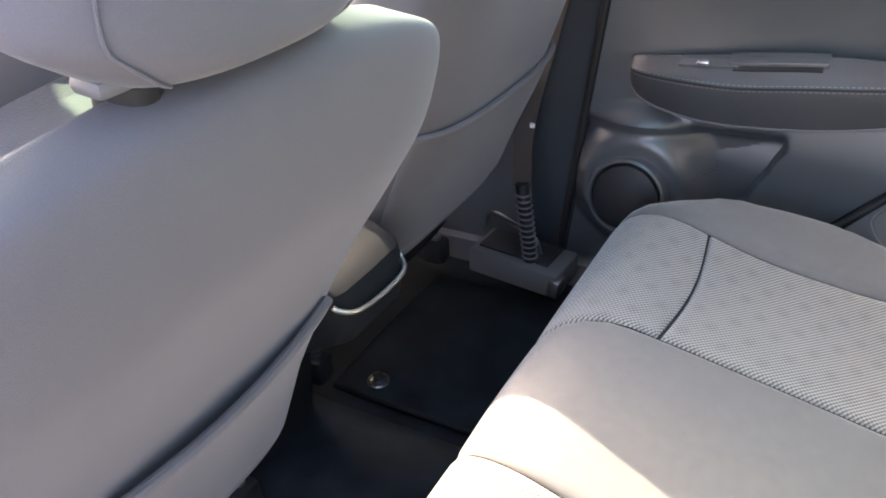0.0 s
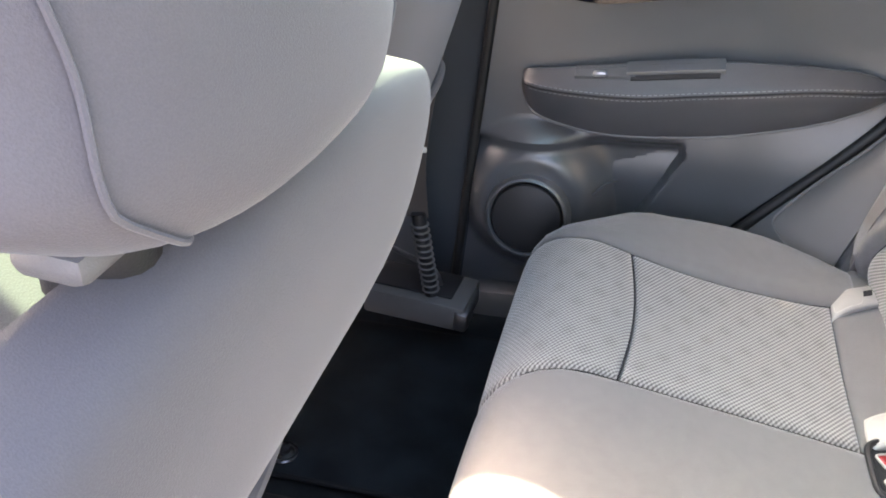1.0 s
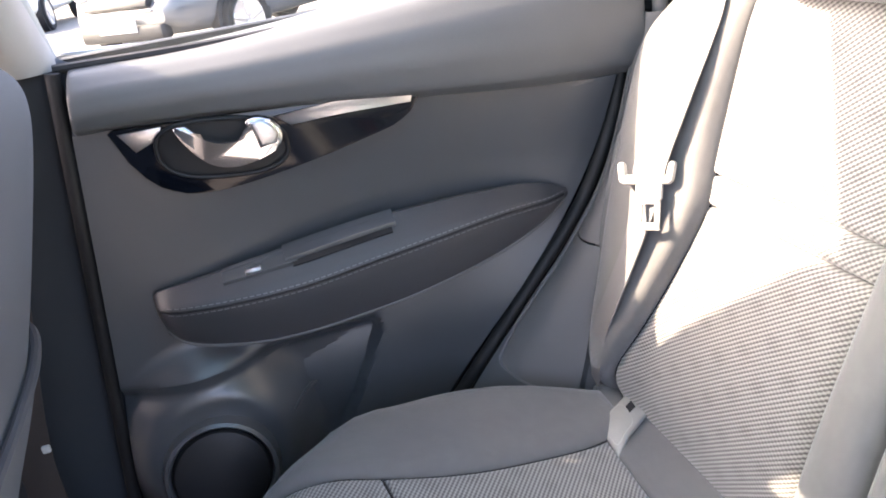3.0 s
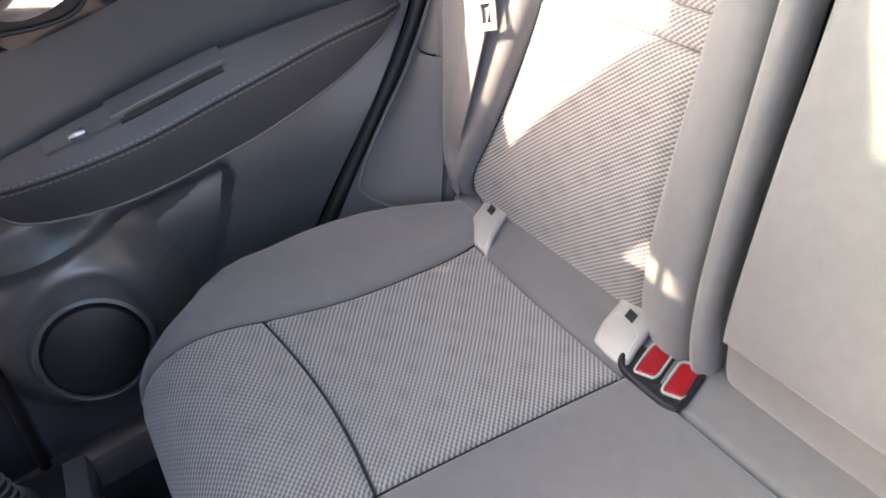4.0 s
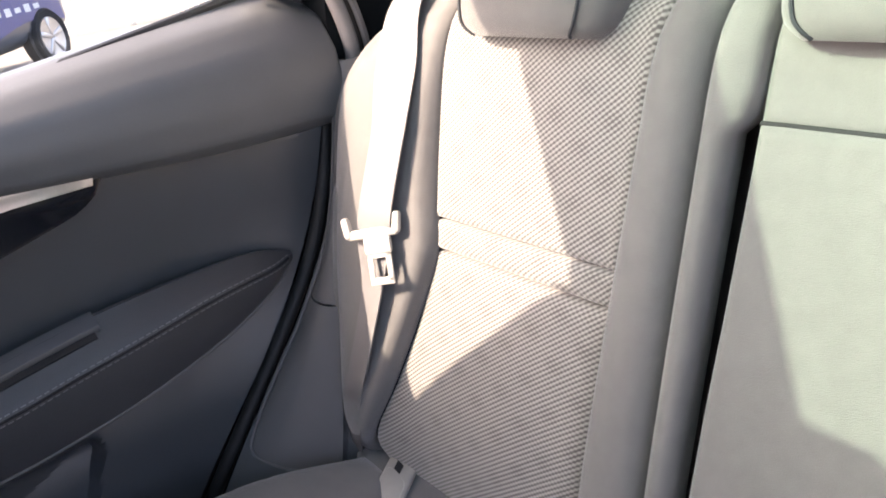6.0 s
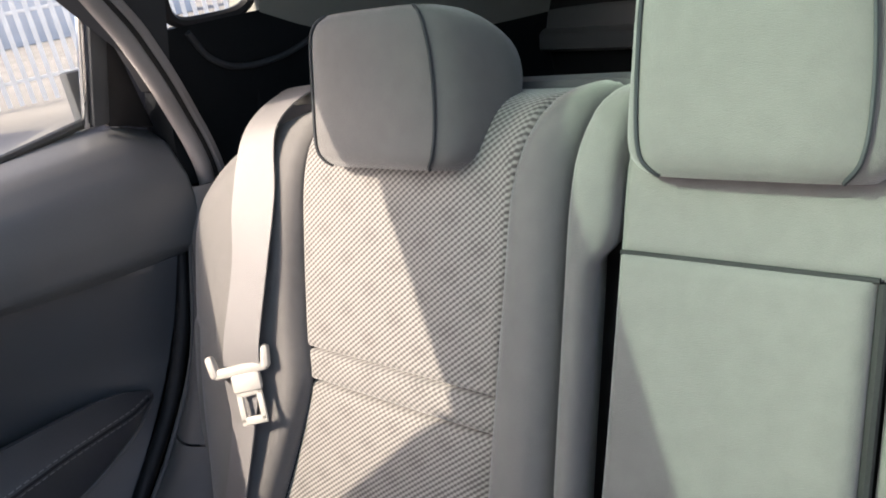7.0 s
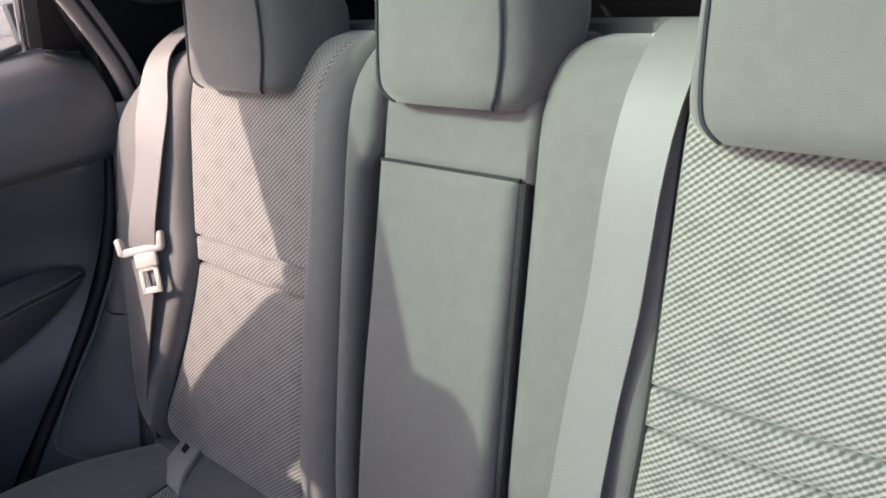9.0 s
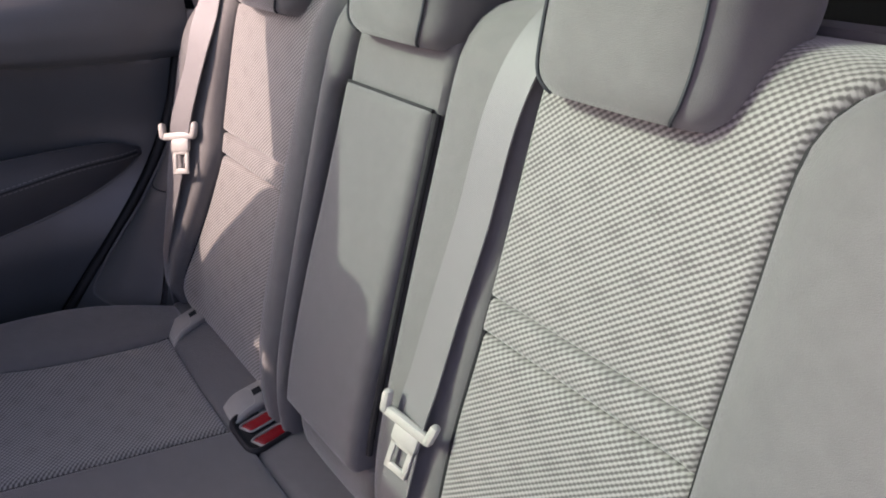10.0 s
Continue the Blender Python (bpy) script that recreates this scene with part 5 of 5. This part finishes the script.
PALE_RENDER = paint("white_car_paint", (0.78, 0.78, 0.77))
GREY_PAINT = paint("grey_car_paint", (0.085, 0.09, 0.10))
BLUE_PAINT = paint("blue_car_decal", (0.002, 0.017, 0.17))
RED_PAINT = paint("red_car_paint", (0.17, 0.014, 0.012))
TYRE = grained("tyre_rubber", (0.018, 0.018, 0.018), 0.9, 80, 0.3)
ALLOY = grained("alloy_wheel", (0.55, 0.55, 0.56), 0.3, 80, 0.05, 10, 0.05, 0.5, 0, 0.9)
CARGLASS = material("dark_car_glass", (0.02, 0.025, 0.03), 0.05)[0]
LENS = material("head_lamp_lens", (0.6, 0.62, 0.65), 0.08)[0]


def make_car(at, turn, body_mat, label, stripe=None, length=4.0):
    """A parked hatchback: body, glasshouse, wheels, lamps, grille, plate."""
    car = thing("parked_car", (0, 0, 0), label, "car", "parked cars")
    L = length
    h_low = table((-L / 2, 0.42), (-L / 2 + 0.2, 0.30), (0, 0.24), (L / 2 - 0.2, 0.30), (L / 2, 0.42))
    h_top = table((-L / 2, 0.80), (-L / 2 + 0.15, 0.98), (-0.6, 0.98), (0.6, 0.95), (1.2, 0.90), (L / 2 - 0.12, 0.76), (L / 2, 0.58))
    wide = table((-L / 2, 0.70), (-L / 2 + 0.3, 0.84), (0, 0.87), (L / 2 - 0.5, 0.86), (L / 2 - 0.15, 0.74), (L / 2, 0.58))
    rings = []
    for i in range(29):
        x = -L / 2 + L * i / 28
        a, b, w = h_low(x), h_top(x), wide(x)
        rings.append([(x, y * (1 - 0.06 * max(0, (z - 0.5))), z) for y, z in squircle(0, (a + b) / 2, w, (b - a) / 2, 4.5, 36)])
    part("body", loft(rings), body_mat, car)
    rings = []
    for z, x0, x1, w in ((0.90, -L / 2 + 0.12, 1.12, 0.80), (1.15, -L / 2 + 0.28, 0.62, 0.72), (1.36, -L / 2 + 0.55, 0.20, 0.62), (1.44, -L / 2 + 0.75, -0.1, 0.54)):
        rings.append([(x, y, z) for x, y in squircle((x0 + x1) / 2, 0, (x1 - x0) / 2, w, 6, 36)])
    part("glasshouse", loft(rings), CARGLASS, car, "dark car windows")
    part("roof", block((-0.45, 0, 1.45), (1.7, 1.16, 0.05), bevel=0.025, seg=3), body_mat, car)
    for sx in (-1.28, 1.28):
        for sy in (-1, 1):
            m = pose(sx, sy * 0.80, 0.31, 90, 0, 0)
            part("wheel_arch", turned([(0.05, -0.05), (0.365, -0.05), (0.365, 0.05), (0.05, 0.05)], pose(sx, sy * 0.805, 0.33, 90, 0, 0), 32), DARK, car)
            wheel = part("wheel", turned([(0.21, -0.08), (0.29, -0.10), (0.315, -0.07), (0.315, 0.07), (0.29, 0.10), (0.21, 0.08)], m, 36), TYRE, car, "black tyre")
            bm = bmesh.new()
            for k in range(5):
                block((0, 0, 0), (0.055, 0.20, 0.03), (0, 0, 0), 0.01, bm=bm)
                bm.verts.ensure_lookup_table()
                cnt = len(bm.verts) // (k + 1)
                sel = bm.verts[len(bm.verts) - cnt:]
                bmesh.ops.transform(bm, matrix=pose(0, 0, -sy * 0.085, 0, 0, 72 * k) @ pose(0, 0.11, 0), verts=sel)
            bmesh.ops.transform(bm, matrix=m, verts=bm.verts)
            part("rim", bm, ALLOY, wheel, "five-spoke alloy rim")
            part("rim_edge", turned([(0.20, -0.09), (0.215, -0.095), (0.215, 0.095), (0.20, 0.09)], m, 32), ALLOY, wheel)
    part("grille", block((L / 2 - 0.045, 0, 0.615), (0.16, 0.86, 0.10), (0, -20, 0), 0.02), DARK, car, "dark grille")
    part("bumper_intake", block((L / 2 - 0.02, 0, 0.37), (0.14, 1.10, 0.14), bevel=0.03), DARK, car)
    part("bumper_strip", block((L / 2 + 0.01, 0, 0.555), (0.05, 0.90, 0.02), bevel=0.006), CHROME, car, "chrome grille bar")
    part("number_plate", block((L / 2 + 0.055, 0, 0.44), (0.02, 0.50, 0.11), bevel=0.003), WHITE_BIT, car, "pale number plate")
    for sy in (-1, 1):
        part("head_lamp", block((L / 2 - 0.22, sy * 0.60, 0.70), (0.36, 0.18, 0.12), (0, -18, sy * -28), 0.04, 3), LENS, car, "clear head lamp")
    if stripe:
        for sy in (-1, 1):
            rings = []
            for i in range(15):
                x = -1.7 + 2.75 * i / 14
                w = wide(x) + 0.004
                rings.append([(x, sy * (w + d), z + 0.08 * math.sin(i * 0.5)) for d, z in ((0.0, 0.45), (0.006, 0.45), (0.004, 0.85), (-0.012, 0.85))])
            part("side_decal", loft(rings), stripe, car, "blue side decal")
            for k in range(7):
                part("decal_bar", block((-1.2 + 0.17 * k, sy * (wide(0) + 0.006), 0.66), (0.10, 0.012, 0.05 + 0.03 * (k % 2)), (0, 0, 0), 0.0), WHITE_BIT, car, "pale printed bar", False)
    car.matrix_basis = pose(*at, 0, 0, turn)
    return car


make_car((9.05, -0.20, YARD_Z), 135.0, GREY_PAINT, "grey hatchback with blue side decals, parked", BLUE_PAINT)
make_car((12.4, 6.3, YARD_Z), -150.0, RED_PAINT, "red car parked across the yard")
make_car((17.0, 3.9, YARD_Z), 175.0, PALE_RENDER, "pale car parked behind the others")


def make_fence():
    pm = grained("galvanised_steel", (0.62, 0.63, 0.62), 0.5, 90, 0.1, 3, 0.10, 0.4, 0, 0.2)
    a, b = Vector((12.9, -1.6, YARD_Z)), Vector((8.6, -11.0, YARD_Z))
    way = (b - a).normalized()
    ang = math.degrees(math.atan2(way.y, way.x))
    fence = thing("palisade_fence", a, "pale steel palisade fence along the yard", "fence")
    n = int((b - a).length / 0.16)
    pale = None
    for k in range(n):
        p = a + way * 0.16 * k
        if pale is None:
            bm = plate([(-0.034, 0.05), (0.034, 0.05), (0.034, 2.0), (0.0, 2.12), (-0.034, 2.0)], lambda s, z: Vector((s * way.x, s * way.y, z)) + a, Vector((-way.y, way.x, 0)) * 0.012, 0.0)
            pale = part("pale", bm, pm, fence, "", False)
            pale.rotation_euler = (0, 0, 0)
        else:
            o = pale.copy()
            scene.collection.objects.link(o)
            o.parent = fence
            o.location = way * 0.16 * k
    for z in (0.38, 1.30):
        part("rail", block(a + (b - a) * 0.5 + Vector((0, 0, z)) + Vector((way.y, -way.x, 0)) * -0.04, ((b - a).length, 0.04, 0.05), (0, 0, ang), 0.004), pm, fence)
    for k in range(6):
        part("post", block(a + (b - a) * (k / 5) + Vector((-way.y, way.x, 0)) * 0.09 + Vector((0, 0, 1.0)), (0.07, 0.07, 2.0), (0, 0, ang), 0.006), pm, fence)


make_fence()


def make_far_buildings():
    shed = grained("grey_shed_cladding", (0.72, 0.71, 0.69), 0.7, 8, 0.1, 0.6, 0.08)
    b = thing("industrial_shed", (60, 10, YARD_Z), "long pale industrial shed far behind the yard", "building")
    part("wall", block((60, 10, 3.0), (12, 90, 7.0), bevel=0.05), shed, b)
    part("roof", block((60, 10, 6.8), (12.6, 91, 0.5), bevel=0.1), ALLOY, b)


make_far_buildings()
